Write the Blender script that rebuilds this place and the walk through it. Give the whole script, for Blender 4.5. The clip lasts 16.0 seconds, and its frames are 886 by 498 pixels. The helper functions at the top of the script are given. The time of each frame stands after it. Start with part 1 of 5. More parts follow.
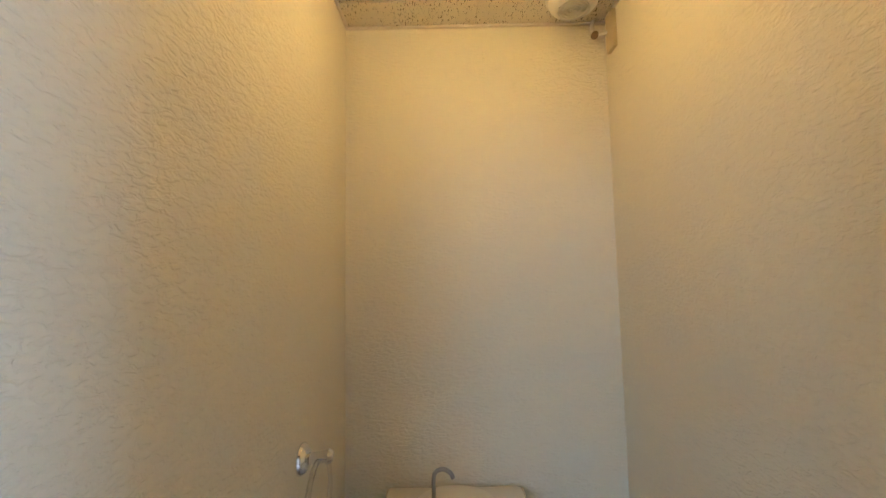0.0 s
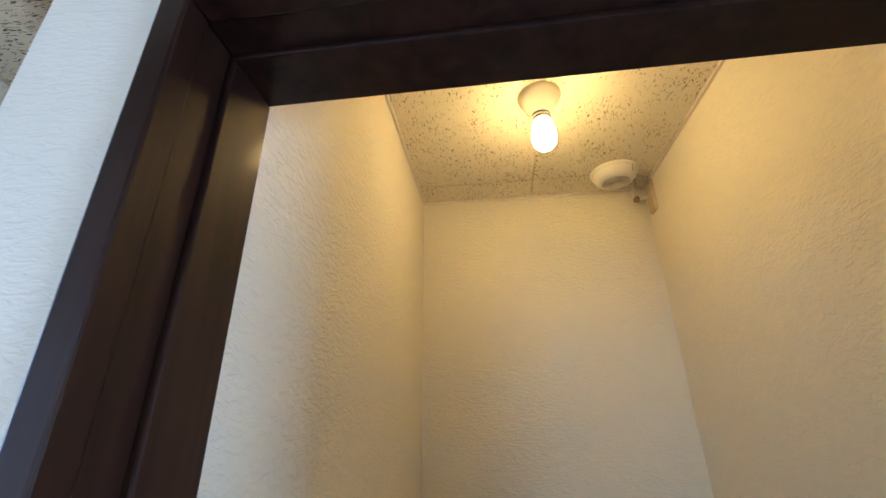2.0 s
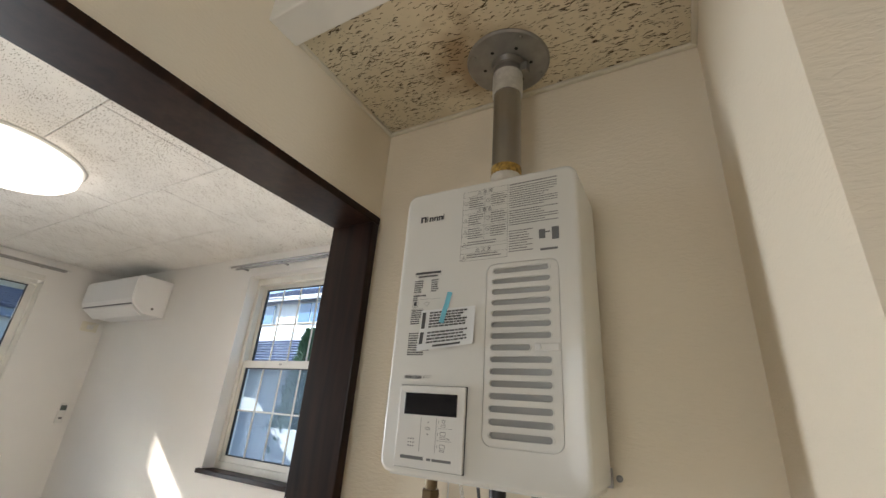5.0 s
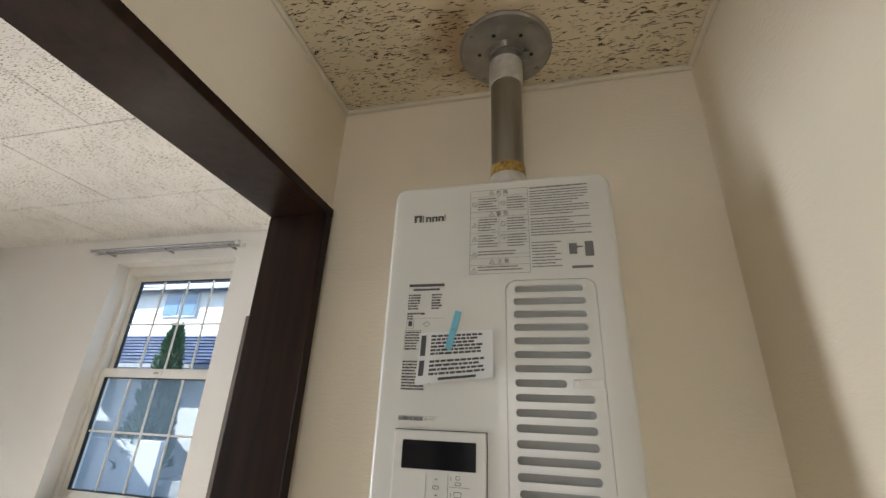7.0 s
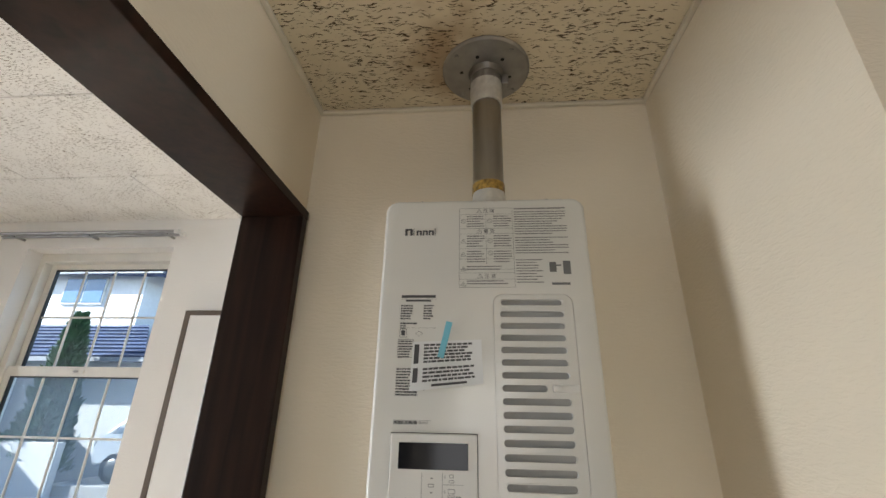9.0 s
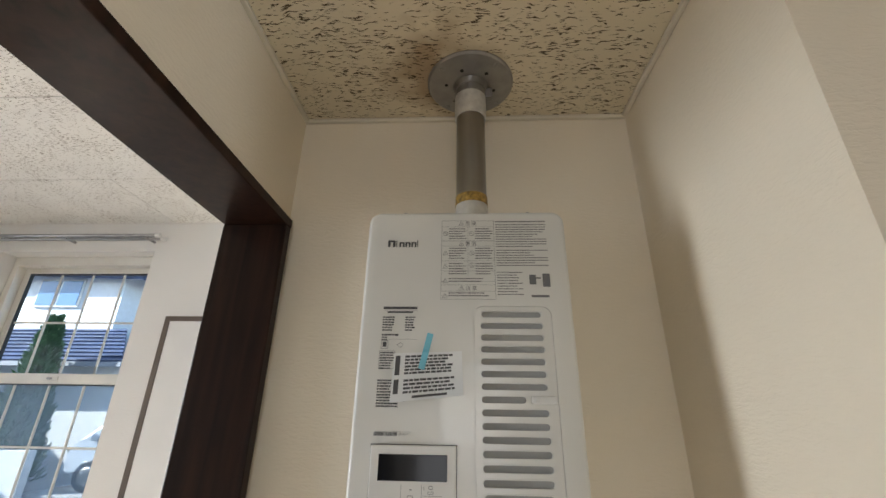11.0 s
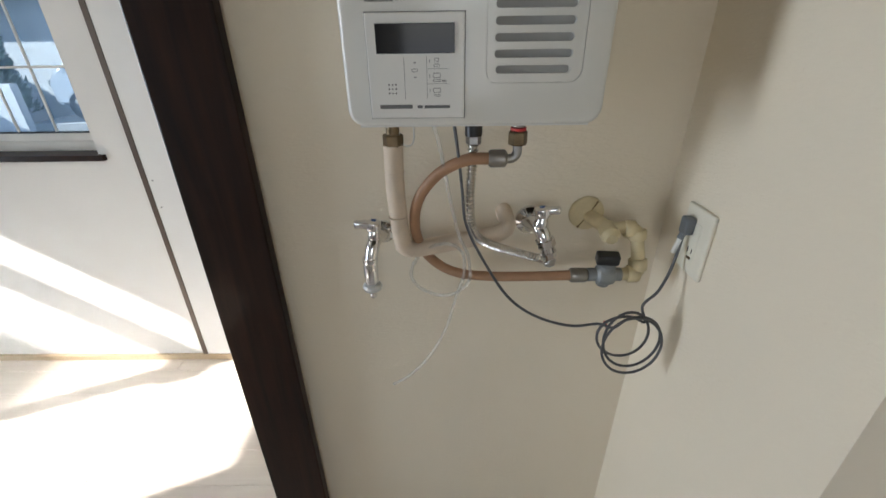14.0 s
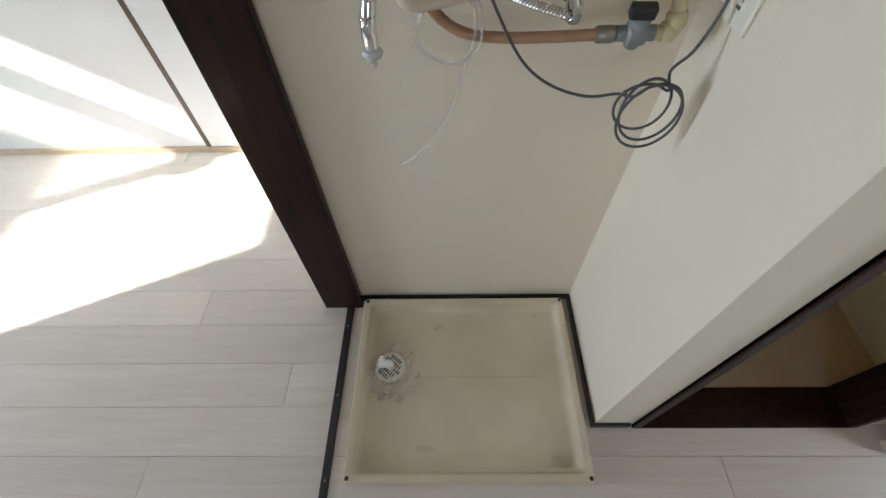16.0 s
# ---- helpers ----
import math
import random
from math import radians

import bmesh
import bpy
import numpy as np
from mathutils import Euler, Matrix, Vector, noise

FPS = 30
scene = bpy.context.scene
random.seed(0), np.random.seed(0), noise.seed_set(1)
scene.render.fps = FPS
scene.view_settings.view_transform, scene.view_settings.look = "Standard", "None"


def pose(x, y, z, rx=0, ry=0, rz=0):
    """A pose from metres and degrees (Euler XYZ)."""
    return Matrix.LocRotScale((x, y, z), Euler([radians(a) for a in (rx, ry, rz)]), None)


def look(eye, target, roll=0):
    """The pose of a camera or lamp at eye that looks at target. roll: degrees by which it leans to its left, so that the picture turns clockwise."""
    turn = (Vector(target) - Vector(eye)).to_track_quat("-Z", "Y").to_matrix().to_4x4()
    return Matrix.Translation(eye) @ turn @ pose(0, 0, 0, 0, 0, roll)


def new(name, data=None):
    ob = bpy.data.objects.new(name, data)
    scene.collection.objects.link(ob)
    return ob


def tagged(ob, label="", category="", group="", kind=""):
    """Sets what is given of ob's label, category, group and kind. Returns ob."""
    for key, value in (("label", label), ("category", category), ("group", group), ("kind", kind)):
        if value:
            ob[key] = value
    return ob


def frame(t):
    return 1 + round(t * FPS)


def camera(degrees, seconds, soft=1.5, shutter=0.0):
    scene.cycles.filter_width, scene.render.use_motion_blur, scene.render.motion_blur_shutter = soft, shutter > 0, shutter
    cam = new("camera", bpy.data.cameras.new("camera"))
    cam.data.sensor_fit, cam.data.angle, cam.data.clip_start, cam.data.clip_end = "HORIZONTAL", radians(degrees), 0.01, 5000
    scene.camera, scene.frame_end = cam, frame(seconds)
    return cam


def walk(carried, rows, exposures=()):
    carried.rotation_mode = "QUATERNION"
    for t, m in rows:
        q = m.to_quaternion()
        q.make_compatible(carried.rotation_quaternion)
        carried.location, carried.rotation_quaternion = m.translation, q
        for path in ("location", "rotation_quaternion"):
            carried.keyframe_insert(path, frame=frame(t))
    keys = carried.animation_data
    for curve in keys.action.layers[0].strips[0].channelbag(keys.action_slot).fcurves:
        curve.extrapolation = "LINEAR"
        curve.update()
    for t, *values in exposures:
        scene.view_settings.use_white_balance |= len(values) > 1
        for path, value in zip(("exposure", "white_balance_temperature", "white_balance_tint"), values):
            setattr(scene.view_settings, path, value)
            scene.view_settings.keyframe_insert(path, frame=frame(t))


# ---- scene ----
cam = camera(93.9, 16.0, shutter=0.12)
PATH = [
    (0, (1.274, -0.522, 1.439), (1.261, 1.471, 1.605), -1.0),
    (0.5, (1.267, -0.575, 1.446), (1.274, 1.378, 1.878), -1.5),
    (1, (1.261, -0.616, 1.460), (1.265, 1.286, 2.079), -1.7),
    (1.5, (1.249, -0.653, 1.474), (1.202, 1.210, 2.198), -1.4),
    (2, (1.208, -0.696, 1.477), (0.983, 1.138, 2.242), -0.7),
    (2.5, (1.169, -0.733, 1.483), (0.653, 1.046, 2.239), 0.1),
    (3, (1.111, -0.784, 1.483), (0.281, 0.886, 2.203), 1.0),
    (3.5, (1.012, -0.825, 1.488), (-0.039, 0.738, 2.163), 1.7),
    (4, (0.88, -0.867, 1.495), (-0.207, 0.675, 2.16), 1.8),
    (4.2, (0.841, -0.866, 1.488), (-0.23, 0.675, 2.18), 2.6),
    (6.5, (0.517, -0.783, 1.53), (-0.061, 0.97, 2.299), 3.0),
    (7, (0.48, -0.791, 1.549), (0.022, 1.003, 2.305), 2.5),
    (7.5, (0.436, -0.808, 1.553), (0.125, 1.019, 2.304), 1.7),
    (8, (0.41, -0.836, 1.557), (0.173, 1.004, 2.303), 1.4),
    (8.5, (0.376, -0.851, 1.543), (0.217, 0.988, 2.315), 1.0),
    (9, (0.401, -0.857, 1.565), (0.243, 1.0, 2.29), 1.1),
    (9.5, (0.426, -0.87, 1.566), (0.251, 0.978, 2.31), 1.3),
    (12, (0.399, -0.869, 1.578), (0.353, 0.987, 2.321), 0.6),
    (12.5, (0.397, -0.84, 1.565), (0.356, 1.126, 1.928), 0.2),
    (13, (0.384, -0.813, 1.547), (0.372, 1.184, 1.442), -0.3),
    (13.5, (0.384, -0.795, 1.523), (0.358, 1.134, 0.995), -0.5),
    (14, (0.375, -0.788, 1.505), (0.356, 0.992, 0.594), -0.8),
    (14.5, (0.367, -0.783, 1.49), (0.353, 0.808, 0.277), -0.9),
    (15, (0.345, -0.783, 1.48), (0.362, 0.613, 0.048), -0.5),
    (15.5, (0.355, -0.797, 1.461), (0.333, 0.48, -0.077), -1.4),
    (16, (0.363, -0.805, 1.456), (0.323, 0.363, -0.167), -2.2),
]
# white balance and exposure follow the clip's camera
EXPOSURES = [(0.0, 2.85, 4750, 9), (0.5, 2.7, 4650, 9), (1.5, 2.7, 4450, 9), (2.0, 2.75, 4550, 9), (2.5, 2.45, 5200, 9), (3.0, 2.2, 5750, 10),
             (4.0, 1.98, 6800, 13), (6.5, 1.92, 6850, 13), (9.5, 1.92, 6800, 13), (12.5, 1.75, 6550, 13), (14.0, 1.62, 6250, 11), (16.0, 1.66, 5950, 9)]
walk(cam, [(t, look(eye, target, roll)) for t, eye, target, roll in PATH], EXPOSURES)

# ---- world, sun, lights ----
SUN_AZ, SUN_EL = radians(24.5), radians(31.5)
world = bpy.data.worlds.new("sky")
scene.world = world
world.use_nodes = True
wn = world.node_tree
sky = wn.nodes.new("ShaderNodeTexSky")
sky.sky_type = "NISHITA"
sky.sun_disc = False
sky.sun_elevation = SUN_EL
sky.sun_rotation = radians(-90 - 24.5)
wn.links.new(sky.outputs[0], wn.nodes["Background"].inputs[0])
wn.nodes["Background"].inputs[1].default_value = 0.10
SUN_DIR = Vector((math.cos(SUN_AZ) * math.cos(SUN_EL), math.sin(SUN_AZ) * math.cos(SUN_EL), -math.sin(SUN_EL)))
sun = new("sun", bpy.data.lights.new("sun", "SUN"))
sun.data.energy, sun.data.angle, sun.data.color = 5.0, radians(0.55), (1.0, 0.95, 0.87)
sun.matrix_world = look((-20, -10, 14), Vector((-20, -10, 14)) + SUN_DIR)


def area_light(name, where, target, w, h, power, color):
    lamp = new(name, bpy.data.lights.new(name, "AREA"))
    lamp.data.shape, lamp.data.size, lamp.data.size_y = "RECTANGLE", w, h
    lamp.data.energy, lamp.data.color = power, color
    lamp.matrix_world = look(where, target)
    return lamp


# fill added in two unseen hall openings; sky light in glazed door's southern half
area_light("window_light_east", (2.69, -1.02, 1.1), (0.6, -0.6, 1.1), 0.40, 0.6, 3.4, (0.78, 0.89, 1.0))
area_light("window_light_hall", (0.40, -2.97, 1.45), (0.40, 0, 1.5), 0.65, 1.0, 2.0, (0.9, 0.95, 1.0))
area_light("window_light_west", (-3.635, -0.88, 1.2), (0.82, -0.40, 1.2), 0.68, 1.9, 5.6, (0.82, 0.91, 1.0)).data.spread = radians(85)


# ---- materials ----
def mat(name, color, rough=0.5, metal=0.0, var=0.06, scale=8.0, bump=0.0, bump_scale=200.0, stretch=(1, 1, 1), coat=0.0, spec=0.5):
    m = bpy.data.materials.new(name)
    m.use_nodes = True
    t = m.node_tree
    b = t.nodes["Principled BSDF"]
    b.inputs["Roughness"].default_value, b.inputs["Metallic"].default_value = rough, metal
    b.inputs["Coat Weight"].default_value = coat
    b.inputs["Specular IOR Level"].default_value = spec
    co = t.nodes.new("ShaderNodeTexCoord")
    mp = t.nodes.new("ShaderNodeMapping")
    mp.inputs["Scale"].default_value = stretch
    t.links.new(co.outputs["Object"], mp.inputs[0])
    n = t.nodes.new("ShaderNodeTexNoise")
    n.inputs["Scale"].default_value, n.inputs["Detail"].default_value = scale, 5.0
    t.links.new(mp.outputs[0], n.inputs["Vector"])
    r = t.nodes.new("ShaderNodeValToRGB")
    r.color_ramp.elements[0].position, r.color_ramp.elements[1].position = 0.3, 0.7
    c = Vector(color)
    r.color_ramp.elements[0].color = (*(c * (1 - var)), 1)
    r.color_ramp.elements[1].color = (*[min(1, v * (1 + var)) for v in c], 1)
    t.links.new(n.outputs[0], r.inputs[0])
    t.links.new(r.outputs[0], b.inputs["Base Color"])
    if bump:
        n2 = t.nodes.new("ShaderNodeTexNoise")
        n2.inputs["Scale"].default_value, n2.inputs["Detail"].default_value = bump_scale, 3.0
        t.links.new(mp.outputs[0], n2.inputs["Vector"])
        bp = t.nodes.new("ShaderNodeBump")
        bp.inputs["Strength"].default_value, bp.inputs["Distance"].default_value = bump, 0.002
        t.links.new(n2.outputs[0], bp.inputs["Height"])
        t.links.new(bp.outputs[0], b.inputs["Normal"])
    return m


def ramp(t, source, stops):
    r = t.nodes.new("ShaderNodeValToRGB")
    while len(r.color_ramp.elements) < len(stops):
        r.color_ramp.elements.new(0.5)
    for e, (p, c) in zip(r.color_ramp.elements, stops):
        e.position, e.color = p, (*c, 1) if len(c) == 3 else c
    t.links.new(source, r.inputs[0])
    return r.outputs[0]


def wallpaper(name, color, rough=0.75, strokes=(60, 60, 190), depth=0.26):
    """Embossed vinyl wallpaper: short horizontal trowel strokes over a fine grain."""
    m = mat(name, color, rough, var=0.025, scale=1.5, spec=0.4)
    t = m.node_tree
    b = t.nodes["Principled BSDF"]
    co = t.nodes.new("ShaderNodeTexCoord")
    mp = t.nodes.new("ShaderNodeMapping")
    mp.inputs["Scale"].default_value = strokes
    t.links.new(co.outputs["Object"], mp.inputs[0])
    big = t.nodes.new("ShaderNodeTexNoise")
    big.inputs["Scale"].default_value, big.inputs["Detail"].default_value, big.inputs["Distortion"].default_value = 1.0, 3.0, 0.8
    t.links.new(mp.outputs[0], big.inputs["Vector"])
    lift = ramp(t, big.outputs[0], [(0.42, (0, 0, 0)), (0.62, (1, 1, 1))])
    fine = t.nodes.new("ShaderNodeTexNoise")
    fine.inputs["Scale"].default_value = 700.0
    t.links.new(co.outputs["Object"], fine.inputs["Vector"])
    mix = t.nodes.new("ShaderNodeMath")
    mix.operation = "MULTIPLY_ADD"
    mix.inputs[1].default_value = 0.25
    t.links.new(fine.outputs[0], mix.inputs[0])
    t.links.new(lift, mix.inputs[2])
    bp = t.nodes.new("ShaderNodeBump")
    bp.inputs["Strength"].default_value, bp.inputs["Distance"].default_value = depth, 0.0014
    t.links.new(mix.outputs[0], bp.inputs["Height"])
    t.links.new(bp.outputs[0], b.inputs["Normal"])
    return m


def rockwool(name, color, mark, along=0, amount=0.5, stain=None):
    """Fissured rock-wool ceiling board: short dark worm tracks that run one way, with faint soiling."""
    m = mat(name, color, 0.9, var=0.05, scale=3.0, bump=0.3, bump_scale=250, spec=0.2)
    t = m.node_tree
    b = t.nodes["Principled BSDF"]
    base = b.inputs["Base Color"].links[0].from_socket
    co = t.nodes.new("ShaderNodeTexCoord")
    mp = t.nodes.new("ShaderNodeMapping")
    mp.inputs["Scale"].default_value = (62, 340, 120) if along == 0 else (340, 62, 120)
    warp = t.nodes.new("ShaderNodeTexNoise")
    warp.inputs["Scale"].default_value = 28.0
    t.links.new(co.outputs["Object"], warp.inputs["Vector"])
    add = t.nodes.new("ShaderNodeVectorMath")
    add.operation = "MULTIPLY_ADD"
    add.inputs[1].default_value = (0.022, 0.022, 0)
    t.links.new(warp.outputs["Color"], add.inputs[0])
    t.links.new(co.outputs["Object"], add.inputs[2])
    t.links.new(add.outputs[0], mp.inputs[0])
    worm = t.nodes.new("ShaderNodeTexNoise")
    worm.inputs["Scale"].default_value, worm.inputs["Detail"].default_value = 1.0, 1.5
    t.links.new(mp.outputs[0], worm.inputs["Vector"])
    patch = t.nodes.new("ShaderNodeTexNoise")
    patch.inputs["Scale"].default_value = 9.0
    t.links.new(co.outputs["Object"], patch.inputs["Vector"])
    s = t.nodes.new("ShaderNodeMath")
    s.operation = "MULTIPLY_ADD"
    s.inputs[1].default_value = 0.22
    t.links.new(patch.outputs[0], s.inputs[0])
    t.links.new(worm.outputs[0], s.inputs[2])
    hole = ramp(t, s.outputs[0], [(0.76 - 0.06 * amount, (0, 0, 0)), (0.79 - 0.06 * amount, (1, 1, 1))])
    mix = t.nodes.new("ShaderNodeMix")
    mix.data_type = "RGBA"
    t.links.new(hole, mix.inputs["Factor"])
    t.links.new(base, mix.inputs["A"])
    mix.inputs["B"].default_value = (*mark, 1)
    out = mix.outputs["Result"]
    if stain:
        cx, cy, rad, tone = stain
        dist = t.nodes.new("ShaderNodeVectorMath")
        dist.operation = "DISTANCE"
        dist.inputs[1].default_value = (cx, cy, 0)
        flat = t.nodes.new("ShaderNodeVectorMath")
        flat.operation = "MULTIPLY"
        flat.inputs[1].default_value = (1, 1, 0)
        t.links.new(co.outputs["Object"], flat.inputs[0])
        t.links.new(flat.outputs[0], dist.inputs[0])
        cloud = t.nodes.new("ShaderNodeTexNoise")
        cloud.inputs["Scale"].default_value = 14.0
        t.links.new(co.outputs["Object"], cloud.inputs["Vector"])
        sub = t.nodes.new("ShaderNodeMath")
        sub.operation = "MULTIPLY_ADD"
        sub.inputs[1].default_value = 0.22
        t.links.new(cloud.outputs[0], sub.inputs[0])
        t.links.new(dist.outputs["Value"], sub.inputs[2])
        k = ramp(t, sub.outputs[0], [(0.6 * rad + 0.08, (0.75, 0.75, 0.75)), (rad + 0.14, (0, 0, 0))])
        soot = t.nodes.new("ShaderNodeMix")
        soot.data_type, soot.blend_type = "RGBA", "MULTIPLY"
        t.links.new(k, soot.inputs["Factor"])
        t.links.new(out, soot.inputs["A"])
        soot.inputs["B"].default_value = (*tone, 1)
        out = soot.outputs["Result"]
    t.links.new(out, b.inputs["Base Color"])
    inv = t.nodes.new("ShaderNodeMath")
    inv.operation = "SUBTRACT"
    inv.inputs[0].default_value = 1.0
    t.links.new(hole, inv.inputs[1])
    bp = t.nodes.new("ShaderNodeBump")
    bp.inputs["Strength"].default_value, bp.inputs["Distance"].default_value = 0.8, 0.003
    t.links.new(inv.outputs[0], bp.inputs["Height"])
    t.links.new(bp.outputs[0], b.inputs["Normal"])
    return m


def wood(name, dark, light, rough, grain=(2, 60, 60), coat=0.0, shift=True):
    """Grain along local x; each piece differs a little."""
    m = bpy.data.materials.new(name)
    m.use_nodes = True
    t = m.node_tree
    b = t.nodes["Principled BSDF"]
    b.inputs["Roughness"].default_value, b.inputs["Coat Weight"].default_value = rough, coat
    b.inputs["Coat Roughness"].default_value = 0.12
    co = t.nodes.new("ShaderNodeTexCoord")
    mp = t.nodes.new("ShaderNodeMapping")
    mp.inputs["Scale"].default_value = grain
    t.links.new(co.outputs["Object"], mp.inputs[0])
    info = t.nodes.new("ShaderNodeObjectInfo")
    if shift:
        mul = t.nodes.new("ShaderNodeMath")
        mul.operation = "MULTIPLY"
        mul.inputs[1].default_value = 37.0
        t.links.new(info.outputs["Random"], mul.inputs[0])
        t.links.new(mul.outputs[0], mp.inputs["Location"])
    n = t.nodes.new("ShaderNodeTexNoise")
    n.inputs["Scale"].default_value, n.inputs["Detail"].default_value, n.inputs["Distortion"].default_value = 1.0, 6.0, 0.6
    t.links.new(mp.outputs[0], n.inputs["Vector"])
    c = ramp(t, n.outputs[0], [(0.25, dark), (0.75, light)])
    hsv = t.nodes.new("ShaderNodeHueSaturation")
    mr = t.nodes.new("ShaderNodeMapRange")
    mr.inputs["To Min"].default_value, mr.inputs["To Max"].default_value = 0.93, 1.07
    t.links.new(info.outputs["Random"], mr.inputs["Value"])
    t.links.new(mr.outputs[0], hsv.inputs["Value"])
    t.links.new(c, hsv.inputs["Color"])
    t.links.new(hsv.outputs[0], b.inputs["Base Color"])
    bp = t.nodes.new("ShaderNodeBump")
    bp.inputs["Strength"].default_value, bp.inputs["Distance"].default_value = 0.12, 0.001
    t.links.new(n.outputs[0], bp.inputs["Height"])
    t.links.new(bp.outputs[0], b.inputs["Normal"])
    return m


def glow(name, color, strength):
    m = bpy.data.materials.new(name)
    m.use_nodes = True
    b = m.node_tree.nodes["Principled BSDF"]
    b.inputs["Base Color"].default_value = (*color, 1)
    b.inputs["Emission Color"].default_value = (*color, 1)
    b.inputs["Emission Strength"].default_value = strength
    return m


def clear(name, color=(1, 1, 1), rough=0.0, ior=1.45):
    m = bpy.data.materials.new(name)
    m.use_nodes = True
    b = m.node_tree.nodes["Principled BSDF"]
    b.inputs["Base Color"].default_value = (*color, 1)
    b.inputs["Transmission Weight"].default_value = 1.0
    b.inputs["Roughness"].default_value, b.inputs["IOR"].default_value = rough, ior
    return m


CREAM = wallpaper("cream_wallpaper", (0.765, 0.68, 0.54))
TOILET = wallpaper("ivory_wallpaper", (0.74, 0.69, 0.54), 0.55, (52, 52, 120), 1.0)
WHITE_WALL = wallpaper("white_wallpaper", (0.80, 0.78, 0.74))
PAINT_WHITE = mat("white_paint", (0.78, 0.76, 0.70), 0.5, bump=0.05)
BOARD_ALCOVE = rockwool("stained_rockwool_board", (0.68, 0.59, 0.42), (0.10, 0.07, 0.035), 0, 0.6, (0.36, -0.15, 0.12, (0.42, 0.30, 0.20)))
BOARD_TOILET = rockwool("yellowed_rockwool_board", (0.70, 0.64, 0.46), (0.14, 0.11, 0.05), 1, 0.1)
BOARD_LIVING = rockwool("white_rockwool_board", (0.84, 0.82, 0.77), (0.34, 0.30, 0.24), 0, 0.7)
DARK_WOOD = wood("dark_stained_wood", (0.008, 0.0035, 0.0022), (0.030, 0.0125, 0.007), 0.45, (40, 40, 3), 0.15)
DARK_WOOD.node_tree.nodes["Principled BSDF"].inputs["Specular IOR Level"].default_value = 0.12
PALE_WOOD = wood("pale_ash_flooring", (0.62, 0.53, 0.45), (0.70, 0.615, 0.53), 0.33, (3, 50, 50), 0.15)
BEIGE_WOOD = wood("beige_base_wood", (0.45, 0.33, 0.20), (0.58, 0.45, 0.30), 0.45, (3, 60, 60))
BLACK_TRIM = mat("black_vinyl_trim", (0.014, 0.012, 0.012), 0.4, var=0.2)
CEIL_TRIM = mat("cream_ceiling_trim", (0.66, 0.60, 0.48), 0.55)
# the tint puts the bluish outdoor light into the glass colour
GLASS = clear("sky_tint_window_glass", (0.70, 0.86, 1.0), 0.0, 1.12)
ALU = mat("white_aluminium_sash", (0.74, 0.72, 0.66), 0.35, 0.0, bump=0.02)
STUCCO = mat("white_stucco", (0.84, 0.83, 0.81), 0.85, var=0.04, bump=0.3, bump_scale=60)
GASKET = mat("dark_gasket", (0.02, 0.025, 0.03), 0.6)




def mesh_gauze(name, color, cover):
    m = bpy.data.materials.new(name)
    m.use_nodes = True
    t = m.node_tree
    mix, gap = t.nodes.new("ShaderNodeMixShader"), t.nodes.new("ShaderNodeBsdfTransparent")
    t.nodes["Principled BSDF"].inputs["Base Color"].default_value = (*color, 1)
    t.nodes["Principled BSDF"].inputs["Roughness"].default_value = 0.7
    mix.inputs[0].default_value = cover
    t.links.new(gap.outputs[0], mix.inputs[1])
    t.links.new(t.nodes["Principled BSDF"].outputs[0], mix.inputs[2])
    t.links.new(mix.outputs[0], t.nodes["Material Output"].inputs[0])
    return m


SCREEN_MESH = mesh_gauze("fine_grey_mesh", (0.10, 0.11, 0.12), 0.22)
# pale blue here paints the sunlit haze over the lower sash
HAZE_MESH = mesh_gauze("hazy_screen_mesh", (0.42, 0.48, 0.56), 0.32)


# ---- mesh helpers ----
def part(name, bm, material, parent=None, label="", smooth=False):
    me = bpy.data.meshes.new(name)
    bm.to_mesh(me)
    bm.free()
    me.materials.append(material)
    if smooth:
        for p in me.polygons:
            p.use_smooth = True
        me.set_sharp_from_angle(angle=radians(38))
    ob = new(name, me)
    if parent is not None:
        ob.parent = parent
    if label:
        ob["label"] = label
    return ob


def thing(name, label, category, where=(0, 0, 0), group="", kind=""):
    ob = new(name)
    ob.empty_display_size = 0.05
    ob.location = where
    return tagged(ob, label, category, group, kind)


def solid(name, bm, material, label, category, kind="structure", smooth=False, group=""):
    return tagged(part(name, bm, material, None, "", smooth), label, category, group, kind)


def add_box(bm, x0, x1, y0, y1, z0, z1, bevel=0.0, seg=2):
    b = bmesh.new()
    bmesh.ops.create_cube(b, size=1)
    bmesh.ops.scale(b, vec=(x1 - x0, y1 - y0, z1 - z0), verts=b.verts)
    bmesh.ops.translate(b, vec=((x0 + x1) / 2, (y0 + y1) / 2, (z0 + z1) / 2), verts=b.verts)
    if bevel:
        bmesh.ops.bevel(b, geom=list(b.edges), offset=bevel, segments=seg, profile=0.5, affect="EDGES")
    me = bpy.data.meshes.new("tmp")
    b.to_mesh(me)
    b.free()
    bm.from_mesh(me)
    bpy.data.meshes.remove(me)
    return bm


def box(x0, x1, y0, y1, z0, z1, bevel=0.0, seg=2):
    return add_box(bmesh.new(), x0, x1, y0, y1, z0, z1, bevel, seg)


